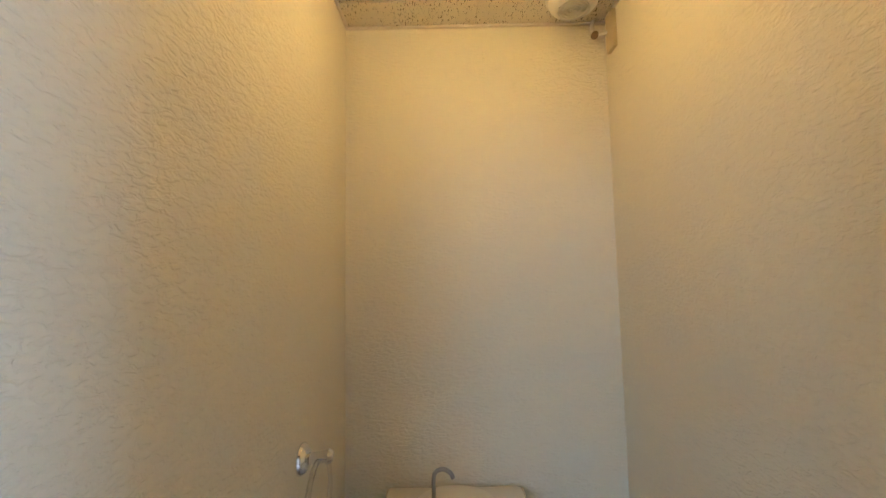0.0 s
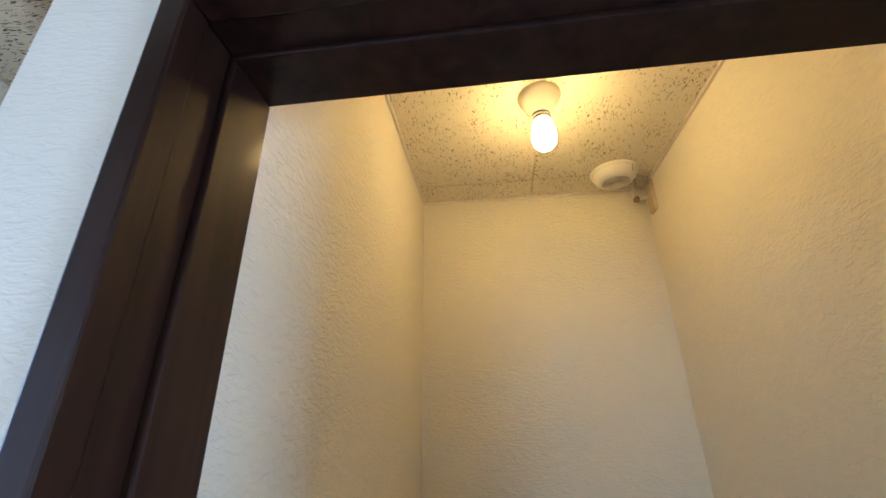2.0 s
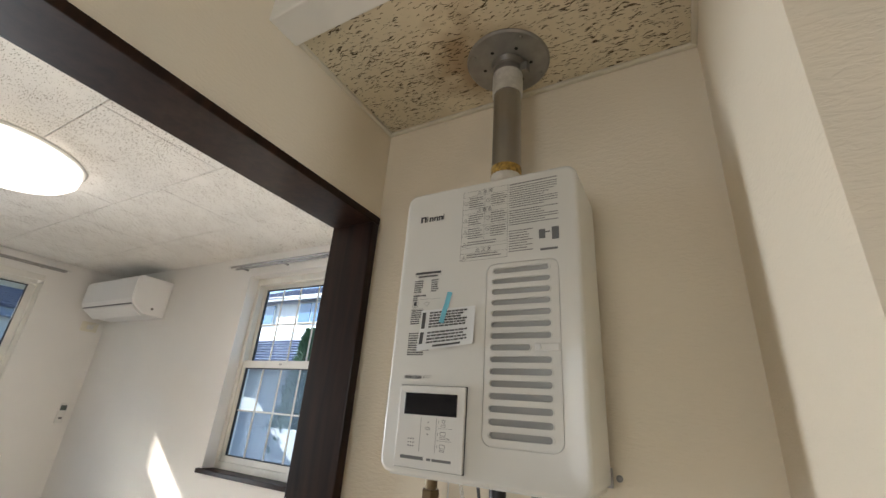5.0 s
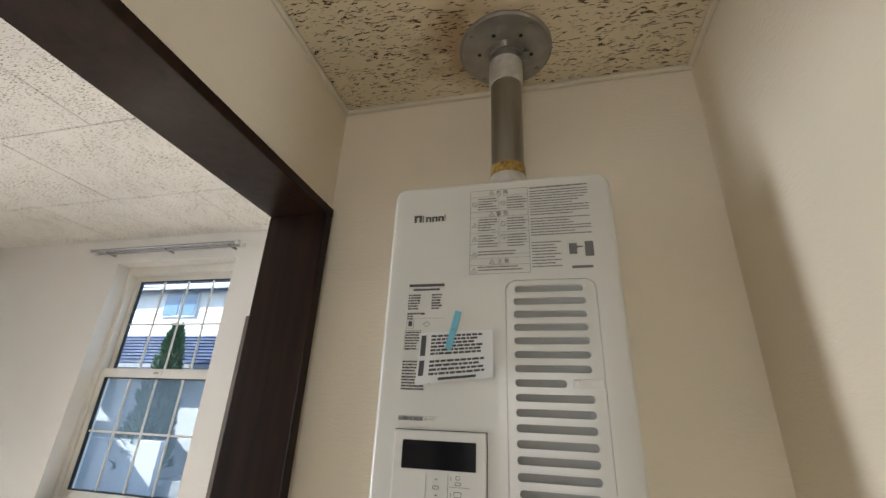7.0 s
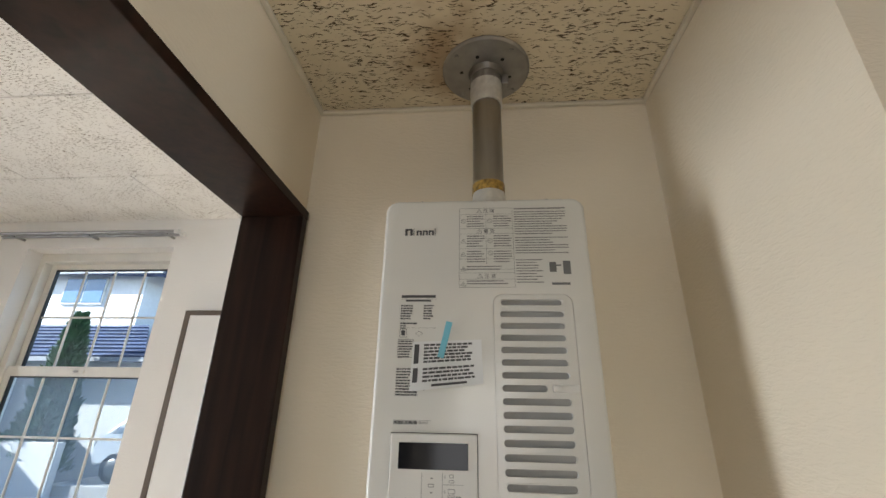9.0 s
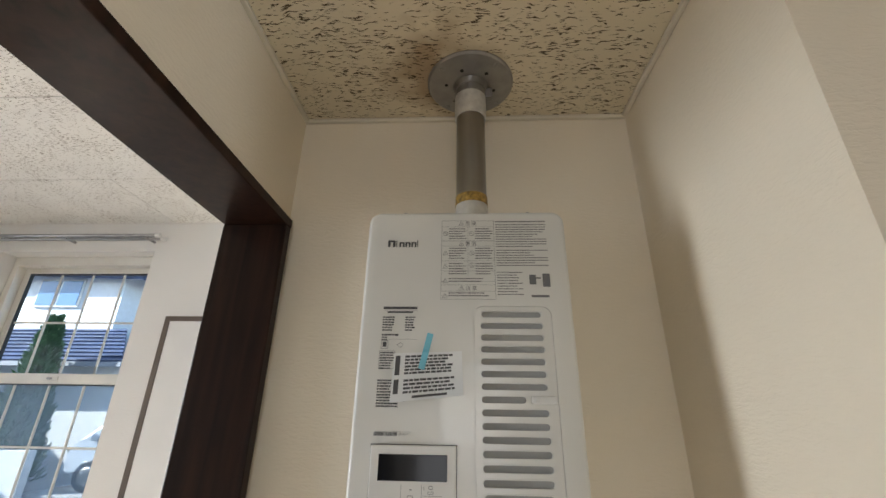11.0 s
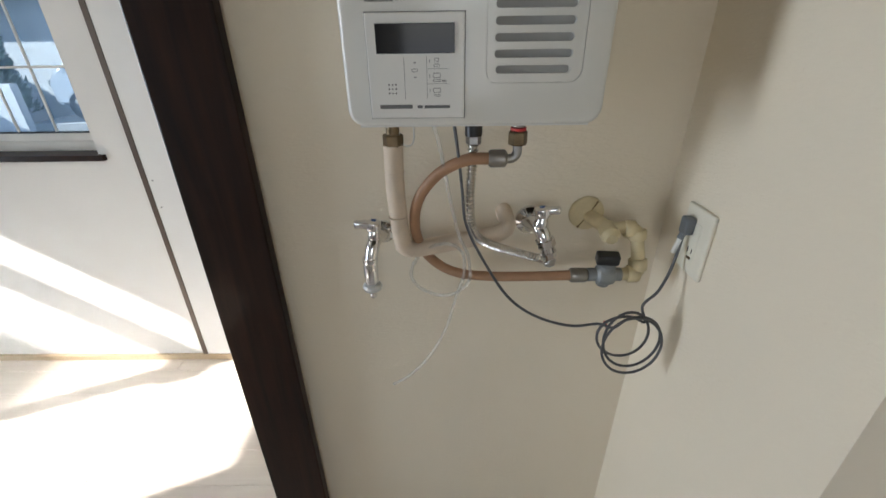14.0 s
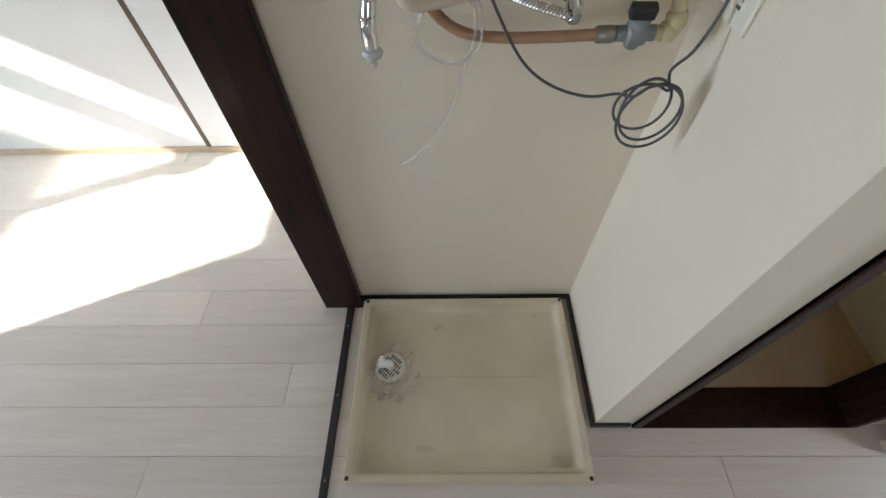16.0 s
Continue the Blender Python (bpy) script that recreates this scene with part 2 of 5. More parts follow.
def lathe(profile, centre=(0, 0, 0), axis=(0, 0, 1), seg=32, bm=None):
    """Turned solid: profile of (radius, height) along an axis from centre."""
    bm = bm or bmesh.new()
    q = Vector((0, 0, 1)).rotation_difference(Vector(axis).normalized())
    rings = []
    for r, h in profile:
        rings.append([bm.verts.new(Vector(centre) + q @ Vector((max(r, 1e-5) * math.cos(a), max(r, 1e-5) * math.sin(a), h)))
                      for a in (2 * math.pi * i / seg for i in range(seg))])
    for a, b in zip(rings, rings[1:]):
        for i in range(seg):
            bm.faces.new((a[i], a[(i + 1) % seg], b[(i + 1) % seg], b[i]))
    bm.faces.new(rings[0][::-1])
    bm.faces.new(rings[-1])
    bmesh.ops.recalc_face_normals(bm, faces=bm.faces)
    return bm


def spline(points, n=12):
    pts = [Vector(p) for p in points]
    pts = [2 * pts[0] - pts[1]] + pts + [2 * pts[-1] - pts[-2]]
    out = []
    for i in range(1, len(pts) - 2):
        a, b, c, d = pts[i - 1:i + 3]
        for k in range(n):
            u = k / n
            out.append(0.5 * (2 * b + (c - a) * u + (2 * a - 5 * b + 4 * c - d) * u * u + (3 * b - a - 3 * c + d) * u ** 3))
    return out + [pts[-2]]


def tube(points, radius, n=12, seg=12, ribs=0.0, pitch=0.004, curve=True):
    """A round pipe along a smooth line; ribs: depth of corrugation."""
    line = spline(points, n) if curve else [Vector(p) for p in points]
    if ribs:
        dense, step = [], pitch / 4
        for a, b in zip(line, line[1:]):
            k = max(1, round((b - a).length / step))
            dense += [a.lerp(b, i / k) for i in range(k)]
        line = dense + [line[-1]]
    bm = bmesh.new()
    up = Vector((0.31, 0.2, 0.93))
    rings = []
    for i, p in enumerate(line):
        d = (line[min(i + 1, len(line) - 1)] - line[max(i - 1, 0)]).normalized()
        up = (up - d * up.dot(d)).normalized()
        side = d.cross(up)
        r = radius - (ribs if ribs and i % 4 in (0, 1) else 0)
        rings.append([bm.verts.new(p + r * (math.cos(a) * up + math.sin(a) * side)) for a in (2 * math.pi * j / seg for j in range(seg))])
    for a, b in zip(rings, rings[1:]):
        for j in range(seg):
            bm.faces.new((a[j], a[(j + 1) % seg], b[(j + 1) % seg], b[j]))
    bm.faces.new(rings[0][::-1])
    bm.faces.new(rings[-1])
    bmesh.ops.recalc_face_normals(bm, faces=bm.faces)
    return bm


def wall_with_hole(x0, x1, y0, y1, z0, z1, axis, a0, a1, h0, h1):
    """A wall block with one opening a0..a1 along axis and h0..h1 high."""
    bm = bmesh.new()
    if axis == "x":
        spans = [(x0, a0, z0, z1), (a1, x1, z0, z1), (a0, a1, z0, h0), (a0, a1, h1, z1)]
        for u0, u1, v0, v1 in spans:
            if u1 - u0 > 1e-4 and v1 - v0 > 1e-4:
                add_box(bm, u0, u1, y0, y1, v0, v1)
    else:
        spans = [(y0, a0, z0, z1), (a1, y1, z0, z1), (a0, a1, z0, h0), (a0, a1, h1, z1)]
        for u0, u1, v0, v1 in spans:
            if u1 - u0 > 1e-4 and v1 - v0 > 1e-4:
                add_box(bm, x0, x1, u0, u1, v0, v1)
    return bm


# ---- structure ----
AX, TX0, TX1, PY, TY = 0.822, 0.928, 1.855, -0.478, 0.888
LX, LY, SY, EX = -3.66, 0.905, -2.95, 2.7
OY0, OY1, OH = -2.2, -0.040, 1.970
solid("subfloor", box(LX - 0.1, EX + 0.1, SY - 0.1, LY + 0.1, -0.2, -0.012), mat("grey_subfloor", (0.3, 0.27, 0.24), 0.8), "dull timber subfloor under the floor boards", "floor")
solid("toilet_floor", box(TX0, TX1, -0.478, TY, -0.0118, 0.0), mat("cushion_floor", (0.42, 0.36, 0.28), 0.35), "beige vinyl cushion floor in the toilet", "floor")
solid("alcove_floor", box(-0.02, AX, -0.46, 0, -0.0118, -0.001), mat("alcove_vinyl", (0.55, 0.48, 0.40), 0.5), "pale floor under the washing machine pan", "floor")
solid("wall_alcove_back", box(-0.118, TX0 - 0.05, 0.0, 0.1, 0, 2.6), CREAM, "cream embossed wallpaper wall behind the water heater", "wall")
solid("wall_partition", box(AX, TX0, PY, TY, 0, 2.6), CREAM, "cream embossed wallpaper partition beside the water heater", "wall")
solid("wall_toilet_back", box(TX0, TX1 + 0.1, TY, TY + 0.1, 0, 2.6), TOILET, "ivory embossed wallpaper wall of the toilet", "wall")
solid("wall_toilet_right", box(TX1, TX1 + 0.1, -0.372, TY, 0, 2.6), TOILET, "ivory embossed wallpaper wall of the toilet", "wall")
solid("wall_toilet_lining", box(TX0, TX0 + 0.003, -0.368, TY, 0, 2.36), TOILET, "ivory embossed wallpaper on the toilet side of the partition", "wall")
DX0, DX1, DH = 0.976, 1.645, 1.802
solid("wall_toilet_front", wall_with_hole(TX0, EX, PY, -0.372, 0, 2.6, "x", DX0 - 0.02, DX1 + 0.02, 0, DH + 0.02), CREAM, "cream wallpaper wall with the toilet doorway", "wall")
solid("wall_opening", wall_with_hole(-0.118, 0.0, SY, 0.0, 0, 2.6, "y", OY0 - 0.02, OY1 + 0.02, 0, OH + 0.015), CREAM, "cream wallpaper wall above the wide living room opening", "wall")
solid("wall_living_return", box(-0.118, -0.04, 0.1, LY, 0, 2.6), WHITE_WALL, "white wallpaper side wall of the living room", "wall")
WX0, WX1, WZ0, WZ1 = -1.83, -1.06, 1.09, 2.28
solid("wall_living_north", wall_with_hole(LX - 0.14, -0.04, LY, LY + 0.15, 0, 2.6, "x", WX0, WX1, WZ0, WZ1), WHITE_WALL, "white wallpaper wall with a sash window", "wall")
BY0, BY1, BZ1 = -1.29, 0.40, 2.295
west_bm = wall_with_hole(LX - 0.14, LX, -1.5, LY, 0, 2.6, "y", BY0, BY1, 0.02, BZ1)
# second, unseen opening south of the glazed door, added to let in sky light
for b in ((-2.15, -1.5, 0, 2.6), (SY, -2.9, 0, 2.6), (-2.9, -2.15, 0, 0.85), (-2.9, -2.15, 1.95, 2.6)):
    add_box(west_bm, LX - 0.14, LX, *b)
solid("wall_living_west", west_bm, WHITE_WALL, "white wallpaper wall with a tall glazed door", "wall")
# unseen openings added in both closing walls to hold the fill lamps
solid("wall_south", wall_with_hole(LX - 0.14, EX, SY - 0.14, SY, 0, 2.6, "x", 0.05, 0.79, 0.93, 1.97), WHITE_WALL, "plain white wall closing the rooms", "wall")
solid("wall_east", wall_with_hole(EX, EX + 0.1, SY, PY, 0, 2.6, "y", -1.26, -0.78, 0.78, 1.42), CREAM, "plain cream wall closing the hall", "wall")
AZ, TZ, HZ, LZ = 2.287, 2.356, 2.39, 2.425


def boarded_ceiling(name, x0, x1, y0, y1, z, material, rows, joints, label):
    """Ceiling boards with open joints, in one mesh: rows are the joint lines in y, joints gives the lines in x of a row."""
    bm = bmesh.new()
    ys = [y0] + [r for r in rows if y0 < r < y1] + [y1]
    for k, (a, b) in enumerate(zip(ys, ys[1:])):
        xs = [x0] + [j for j in joints(k) if x0 < j < x1] + [x1]
        for c, d in zip(xs, xs[1:]):
            add_box(bm, c + 0.0017, d - 0.0017, a + 0.0017, b - 0.0017, z, z + 0.012, 0.0015, 1)
    add_box(bm, x0, x1, y0, y1, z + 0.013, z + 0.05)
    return solid(name, bm, material, label, "ceiling")


boarded_ceiling("ceiling_alcove", 0, AX, -0.388, 0, AZ, BOARD_ALCOVE, [], lambda k: [], "stained speckled rock-wool ceiling over the water heater")
boarded_ceiling("ceiling_toilet", TX0, TX1, -0.372, TY, TZ, BOARD_TOILET, [0.753], lambda k: [1.392], "yellowed speckled rock-wool ceiling of the toilet")
boarded_ceiling("ceiling_hall", 0, EX, SY, -0.468, HZ, BOARD_ALCOVE, [-0.95, -1.4, -1.86, -2.3], lambda k: [0.75 + 0.45 * (k % 2), 1.66 + 0.45 * (k % 2)], "speckled rock-wool ceiling of the hall")
boarded_ceiling("ceiling_living", LX, -0.118, SY, LY, LZ, BOARD_LIVING, [0.495 - 0.455 * k for k in range(7, -1, -1)],
                lambda k: [-0.99 + 0.91 * j + (0.455 if k % 2 else 0) for j in range(-4, 2)], "white speckled ceiling boards of the living room")
solid("ceiling_living_return", box(-0.118, -0.04, 0.1, LY, LZ, LZ + 0.05), BOARD_LIVING, "white ceiling edge above the side wall", "ceiling")
solid("roof_slab", box(LX - 0.3, EX + 0.3, SY - 0.3, LY + 0.3, 2.6, 2.75), mat("roof_boards", (0.3, 0.3, 0.3), 0.9), "grey roof above the rooms", "roof")
solid("ceiling_beam", box(0.0, EX, -0.468, -0.388, 2.268, 2.6, 0.004), PAINT_WHITE, "white painted beam between alcove and hall", "beam")
for nm, b in (("trim_back", (0, AX, -0.012, 0)), ("trim_left", (0, 0.012, -0.388, -0.012)), ("trim_right", (AX - 0.012, AX, -0.388, -0.012))):
    solid("trim_alcove_" + nm[5:], box(*b, AZ - 0.011, AZ - 0.0005, 0.003), CEIL_TRIM, "cream ceiling edge trim", "trim")
for nm, b in (("back", (TX0 + 0.003, TX1, TY - 0.012, TY)), ("left", (TX0 + 0.003, TX0 + 0.014, -0.372, TY - 0.012)), ("right", (TX1 - 0.011, TX1, -0.372, TY - 0.012))):
    solid("trim_toilet_" + nm, box(*b, TZ - 0.010, TZ - 0.0005, 0.003), CEIL_TRIM, "yellowed ceiling edge trim", "trim")
solid("trim_hall_left", box(0, 0.016, SY, -0.468, HZ - 0.016, HZ - 0.0005, 0.003), PAINT_WHITE, "white ceiling edge trim", "trim")
# dark timber lining of the wide opening
solid("trim_opening_head", box(-0.134, 0.012, OY0, OY1 + 0.03, OH, OH + 0.022, 0.002), DARK_WOOD, "dark stained head lining of the opening", "trim")
solid("trim_opening_jamb", box(-0.134, 0.012, OY1, OY1 + 0.028, 0, OH, 0.003), DARK_WOOD, "dark stained jamb lining of the opening", "trim")
solid("trim_opening_jamb_far", box(-0.134, 0.012, OY0 - 0.028, OY0, 0, OH, 0.003), DARK_WOOD, "dark stained jamb lining of the opening", "trim")
# skirtings
solid("baseboard_alcove_back", box(-0.0, AX, -0.008, 0, 0, 0.03), BLACK_TRIM, "black vinyl skirting at the alcove back", "baseboard")
solid("baseboard_alcove_right", box(AX - 0.008, AX, PY, -0.008, 0, 0.03), BLACK_TRIM, "black vinyl skirting on the partition", "baseboard")
solid("baseboard_partition_end", box(AX - 0.008, DX0 - 0.04, PY - 0.008, PY, 0, 0.03), BLACK_TRIM, "black vinyl skirting round the partition end", "baseboard")
solid("baseboard_living", box(LX, -0.118, LY - 0.014, LY, 0, 0.035, 0.002), BEIGE_WOOD, "beige wooden skirting of the living room", "baseboard")

# ---- toilet doorway ----
def jamb_piece(name, bm, parent):
    return part(name, bm, DARK_WOOD, parent)


frame_1 = thing("door_frame", "dark stained wooden door frame of the toilet", "door frame", (0.96, -0.43, 0), kind="structure")
JX0, JX1, JY1, JZ = 0.976, 1.639, -0.358, 1.800
for nm, b in (("jamb", (0.948, JX0 - 0.008, -0.487, JY1, 0, 1.827)), ("jamb", (JX1 + 0.008, JX1 + 0.028, -0.487, JY1, 0, 1.827)),
              ("casing", (0.948, 0.974, -0.489, -0.462, 0, 1.830)), ("casing", (JX1 + 0.002, JX1 + 0.028, -0.489, -0.462, 0, 1.830)),
              ("head", (JX0 - 0.008, JX1 + 0.008, -0.487, JY1, JZ + 0.008, 1.827)), ("head_casing", (0.974, JX1 + 0.002, -0.489, -0.462, JZ + 0.002, 1.830)),
              ("stop", (JX0 - 0.008, JX0, -0.425, JY1, 0.0, JZ)), ("stop", (JX1, JX1 + 0.008, -0.425, JY1, 0.0, JZ)),
              ("head_stop", (JX0 - 0.008, JX1 + 0.008, -0.425, JY1, JZ, JZ + 0.008)), ("sill", (JX0 - 0.008, JX1 + 0.008, -0.489, JY1, 0.0, 0.006))):
    o = jamb_piece(nm, box(*b, 0.0025), frame_1)
    o.location = -Vector(frame_1.location)

STEEL = mat("satin_steel", (0.33, 0.32, 0.305), 0.3, 1.0, var=0.12, scale=30, bump=0.05, stretch=(1, 1, 0.1))
CHROME = mat("polished_chrome", (0.75, 0.75, 0.76), 0.07, 1.0, var=0.03)
DOOR_SKIN = mat("dull_beige_door_skin", (0.42, 0.36, 0.27), 0.45, var=0.05, stretch=(1, 1, 0.1), bump=0.04)
leaf = thing("toilet_door", "beige flush toilet door folded wide open against the wall", "door", (1.70, -0.565, 0))
leaf.rotation_euler = (0, 0, radians(84))
part("leaf", box(0.0, 0.034, -0.615, 0.0, 0.012, 1.782, 0.002), DOOR_SKIN, leaf)
part("edge_band", box(-0.0005, 0.0345, -0.618, -0.611, 0.012, 1.782, 0.001), DARK_WOOD, leaf, "dark stained edge band")
for s in (-1, 1):
    x = 0.017 + s * 0.017
    h = part("handle", tube([(x, -0.56, 0.9), (x + s * 0.03, -0.56, 0.9), (x + s * 0.045, -0.55, 0.9), (x + s * 0.047, -0.50, 0.9), (x + s * 0.047, -0.455, 0.9)], 0.008), STEEL, leaf, "satin steel lever handle", True)
    part("rose", lathe([(0.0, 0), (0.025, 0), (0.025, 0.006), (0.02, 0.009), (0.0, 0.009)], (x, -0.56, 0.9), (s, 0, 0), 24), STEEL, h, "", True)


def set_local(root):
    """Parts modelled in room coordinates: bring them under their root's place."""
    for c in root.children:
        c.location = c.location - root.location


# ---- toilet fittings ----
IVORY = mat("ivory_plastic", (0.74, 0.70, 0.58), 0.4, bump=0.03)
BULB = glow("warm_bulb", (1.0, 0.545, 0.13), 15.5)
lamp = thing("ceiling_lamp", "lit warm bulb in a white cone ceiling socket", "lamp", (1.378, 0.289, TZ))
lamp.scale = (1.06, 1.06, 1.2)
part("base", lathe([(0.0, 0), (0.057, 0), (0.058, -0.004), (0.056, -0.012), (0.05, -0.022), (0.036, -0.04), (0.028, -0.054), (0.026, -0.058), (0, -0.058)], (0, 0, 0)), IVORY, lamp, "", True)
part("collar", lathe([(0.0, -0.058), (0.025, -0.058), (0.025, -0.064), (0.0, -0.064)], (0, 0, 0)), mat("grey_collar", (0.12, 0.11, 0.1), 0.4), lamp, "dark socket ring", True)
bulb = part("bulb", lathe([(0.0, -0.073), (0.02, -0.073), (0.026, -0.085), (0.031, -0.105), (0.033, -0.122), (0.030, -0.139), (0.02, -0.150), (0.008, -0.1545), (0, -0.155)], (0, 0, 0)), BULB, lamp, "glowing warm white bulb", True)
part("neck", lathe([(0.0, -0.064), (0.019, -0.064), (0.021, -0.073), (0, -0.073)], (0, 0, 0)), IVORY, lamp, "", True)

vent = thing("exhaust_vent", "round ivory exhaust vent on the toilet ceiling", "vent", (1.70, 0.745, TZ))
part("flange", lathe([(0, 0), (0.088, 0), (0.088, -0.006), (0.083, -0.012), (0, -0.012)], (0, 0, 0), seg=48), IVORY, vent, "", True)
part("hood", lathe([(0, -0.012), (0.080, -0.012), (0.076, -0.028), (0.066, -0.04), (0.056, -0.046), (0.05, -0.046), (0.048, -0.040), (0, -0.040)], (0, 0, 0), seg=48), IVORY, vent, "", True)
# flat disc with the throat's shade in its colour
part("throat", lathe([(0, -0.0402), (0.0465, -0.0402), (0.0465, -0.0412), (0, -0.0412)], (0, 0, 0)), mat("throat_shade", (0.02, 0.018, 0.015), 0.7), vent, "near-black disc for the shaded vent throat")
for r in (0.012, 0.023, 0.034, 0.045):
    part("ring", lathe([(r - 0.0014, -0.0415), (r + 0.0014, -0.0415), (r + 0.0014, -0.0475), (r - 0.0014, -0.0475), (r - 0.0014, -0.0415)], (0, 0, 0)), IVORY, vent)
# strip in darker ivory paints the shadow line of the hood's seam
part("seam", box(-0.002, 0.002, -0.078, 0.078, -0.031, -0.012, 0.001), mat("vent_shadow_line", (0.35, 0.31, 0.24), 0.6), vent).location = (0.05, 0, 0)

block = thing("wiring_block", "yellowed wooden block with a cable clip", "wall block", (TX1, 0.82, 2.29))
part("board", box(-0.014, 0, -0.03, 0.028, -0.075, 0.055, 0.002), mat("yellowed_block", (0.55, 0.46, 0.27), 0.6), block)
part("clip", tube([(-0.012, 0.02, 0.0), (-0.05, 0.03, 0.0), (-0.058, 0.035, 0.025), (-0.05, 0.04, 0.055)], 0.007), IVORY, block, "", True)
part("knob", lathe([(0, 0), (0.012, 0), (0.012, 0.016), (0.008, 0.02), (0, 0.02)], (-0.05, 0.03, 0.0), (-0.4, -0.6, -0.7)), mat("brown_knob", (0.25, 0.17, 0.09), 0.5), block, "", True)

ring = thing("towel_ring", "chrome towel ring bracket with a clear plastic ring", "towel ring", (TX0 + 0.003, 0.47, 1.04))
ring.scale = (1.2, 1.2, 1.2)
part("plate", lathe([(0, 0), (0.03, 0), (0.03, 0.004), (0.024, 0.012), (0.016, 0.016), (0, 0.016)], (0, 0, 0), (1, 0, 0)), CHROME, ring, "", True)
part("arm", tube([(0.012, 0, 0), (0.03, 0, 0.002), (0.05, 0, 0.004)], 0.011), CHROME, ring, "", True)
part("tip", lathe([(0, -0.004), (0.013, -0.002), (0.014, 0.004), (0.010, 0.011), (0, 0.013)], (0.05, 0, 0.004), (1, 0, 0)), CHROME, ring, "", True)
part("loop", tube([(0.035, 0.075 * math.sin(a), -0.075 + 0.075 * math.cos(a)) for a in (2 * math.pi * i / 24 for i in range(25))], 0.005, 3, 10), clear("clear_plastic", (0.95, 0.95, 0.93)), ring, "clear plastic ring", True)

CERAMIC = mat("ivory_ceramic", (0.74, 0.70, 0.62), 0.12, coat=0.4)
wc = thing("toilet", "ivory ceramic toilet with a curved tank spout", "toilet", (1.29, 0.70, 0))
part("tank", box(-0.21, 0.21, -0.05, 0.18, 0.40, 0.745, 0.03, 4), CERAMIC, wc, "", True)
part("lid", box(-0.22, 0.22, -0.06, 0.183, 0.745, 0.785, 0.014, 3), CERAMIC, wc, "", True)
part("basin", lathe([(0, 0), (0.13, 0), (0.125, 0.004), (0.09, 0.001), (0, 0.0005)], (0, 0.05, 0.786)), CERAMIC, wc, "", True)
part("pedestal", box(-0.12, 0.12, -0.32, 0.14, 0.0, 0.37, 0.05, 4), CERAMIC, wc, "", True)
part("bowl", lathe([(0.0, 0.0), (0.12, 0), (0.19, 0.13), (0.20, 0.17), (0.17, 0.18), (0.12, 0.1), (0, 0.05)], (0, -0.22, 0.24)), CERAMIC, wc, "", True)
part("spout", tube([(-0.064, 0.06, 0.78), (-0.064, 0.06, 0.86), (-0.055, 0.06, 0.882), (-0.035, 0.06, 0.888), (-0.015, 0.06, 0.878), (-0.006, 0.06, 0.862)], 0.0065), STEEL, wc, "bent steel tank spout", True)

# ---- water heater ----
# near-black, laid on surfaces to paint the shade inside holes and slots
DARKHOLE = mat("dark_hole", (0.02, 0.02, 0.02), 0.8)
HEATER = mat("white_enamel_steel", (0.69, 0.68, 0.63), 0.28, var=0.02, scale=4, coat=0.3)
PLASTIC = mat("white_plastic", (0.72, 0.71, 0.67), 0.38, var=0.02)
GREY_MESH = mat("grey_filter", (0.36, 0.36, 0.345), 0.7, bump=0.6, bump_scale=900)
INK = mat("grey_black_ink", (0.07, 0.07, 0.07), 0.6)
SOFT_INK = mat("grey_ink", (0.15, 0.15, 0.145), 0.6)
BLACK_GLOSS = mat("black_display_glass", (0.010, 0.010, 0.012), 0.1, spec=0.2)
HX0, HX1, HZ0, HZ1, HY = 0.242, 0.588, 1.396, 1.914, -0.203
heater = thing("water_heater", "white wall-mounted gas water heater with a slotted vent", "water heater", (0.415, -0.1, HZ0))


def slot_prism(bm, x0, x1, z, h, y0, y1, seg=8):
    r = h / 2
    ring = [(x1 - r + r * math.sin(a), z + r * math.cos(a)) for a in (math.pi * i / seg for i in range(seg + 1))]
    ring += [(x0 + r - r * math.sin(a), z - r * math.cos(a)) for a in (math.pi * i / seg for i in range(seg + 1))]
    f = [bm.verts.new((x, y0, zz)) for x, zz in ring]
    b = [bm.verts.new((x, y1, zz)) for x, zz in ring]
    n = len(ring)
    bm.faces.new(f)
    bm.faces.new(b[::-1])
    for i in range(n):
        bm.faces.new((f[i], b[i], b[(i + 1) % n], f[(i + 1) % n]))
    return bm


def cut(ob, cutter_bm):
    """Cut the solids of cutter_bm out of ob, for good."""
    bmesh.ops.recalc_face_normals(cutter_bm, faces=cutter_bm.faces)
    me = bpy.data.meshes.new("cutter")
    cutter_bm.to_mesh(me)
    cutter_bm.free()
    c = new("cutter", me)
    md = ob.modifiers.new("cut", "BOOLEAN")
    md.operation, md.object, md.solver = "DIFFERENCE", c, "EXACT"
    dg = bpy.context.evaluated_depsgraph_get()
    dg.update()
    got = bpy.data.meshes.new_from_object(ob.evaluated_get(dg))
    ob.modifiers.clear()
    ob.data = got
    bpy.data.objects.remove(c)


SLOT_N, SLOT_TOP, SLOT_STEP = 15, 1.727, 0.0186
cover_bm = box(HX0, HX1, HY, -0.055, HZ0, HZ1)
ends = [e for e in cover_bm.edges if abs(e.verts[0].co.y - e.verts[1].co.y) > 0.1]
bmesh.ops.bevel(cover_bm, geom=ends, offset=0.022, segments=5, profile=0.5, affect="EDGES")
rim = [e for e in cover_bm.edges if all(abs(v.co.y - HY) < 1e-5 for v in e.verts) and len(e.link_faces) == 2 and any(f.normal.y > -0.5 for f in e.link_faces)]
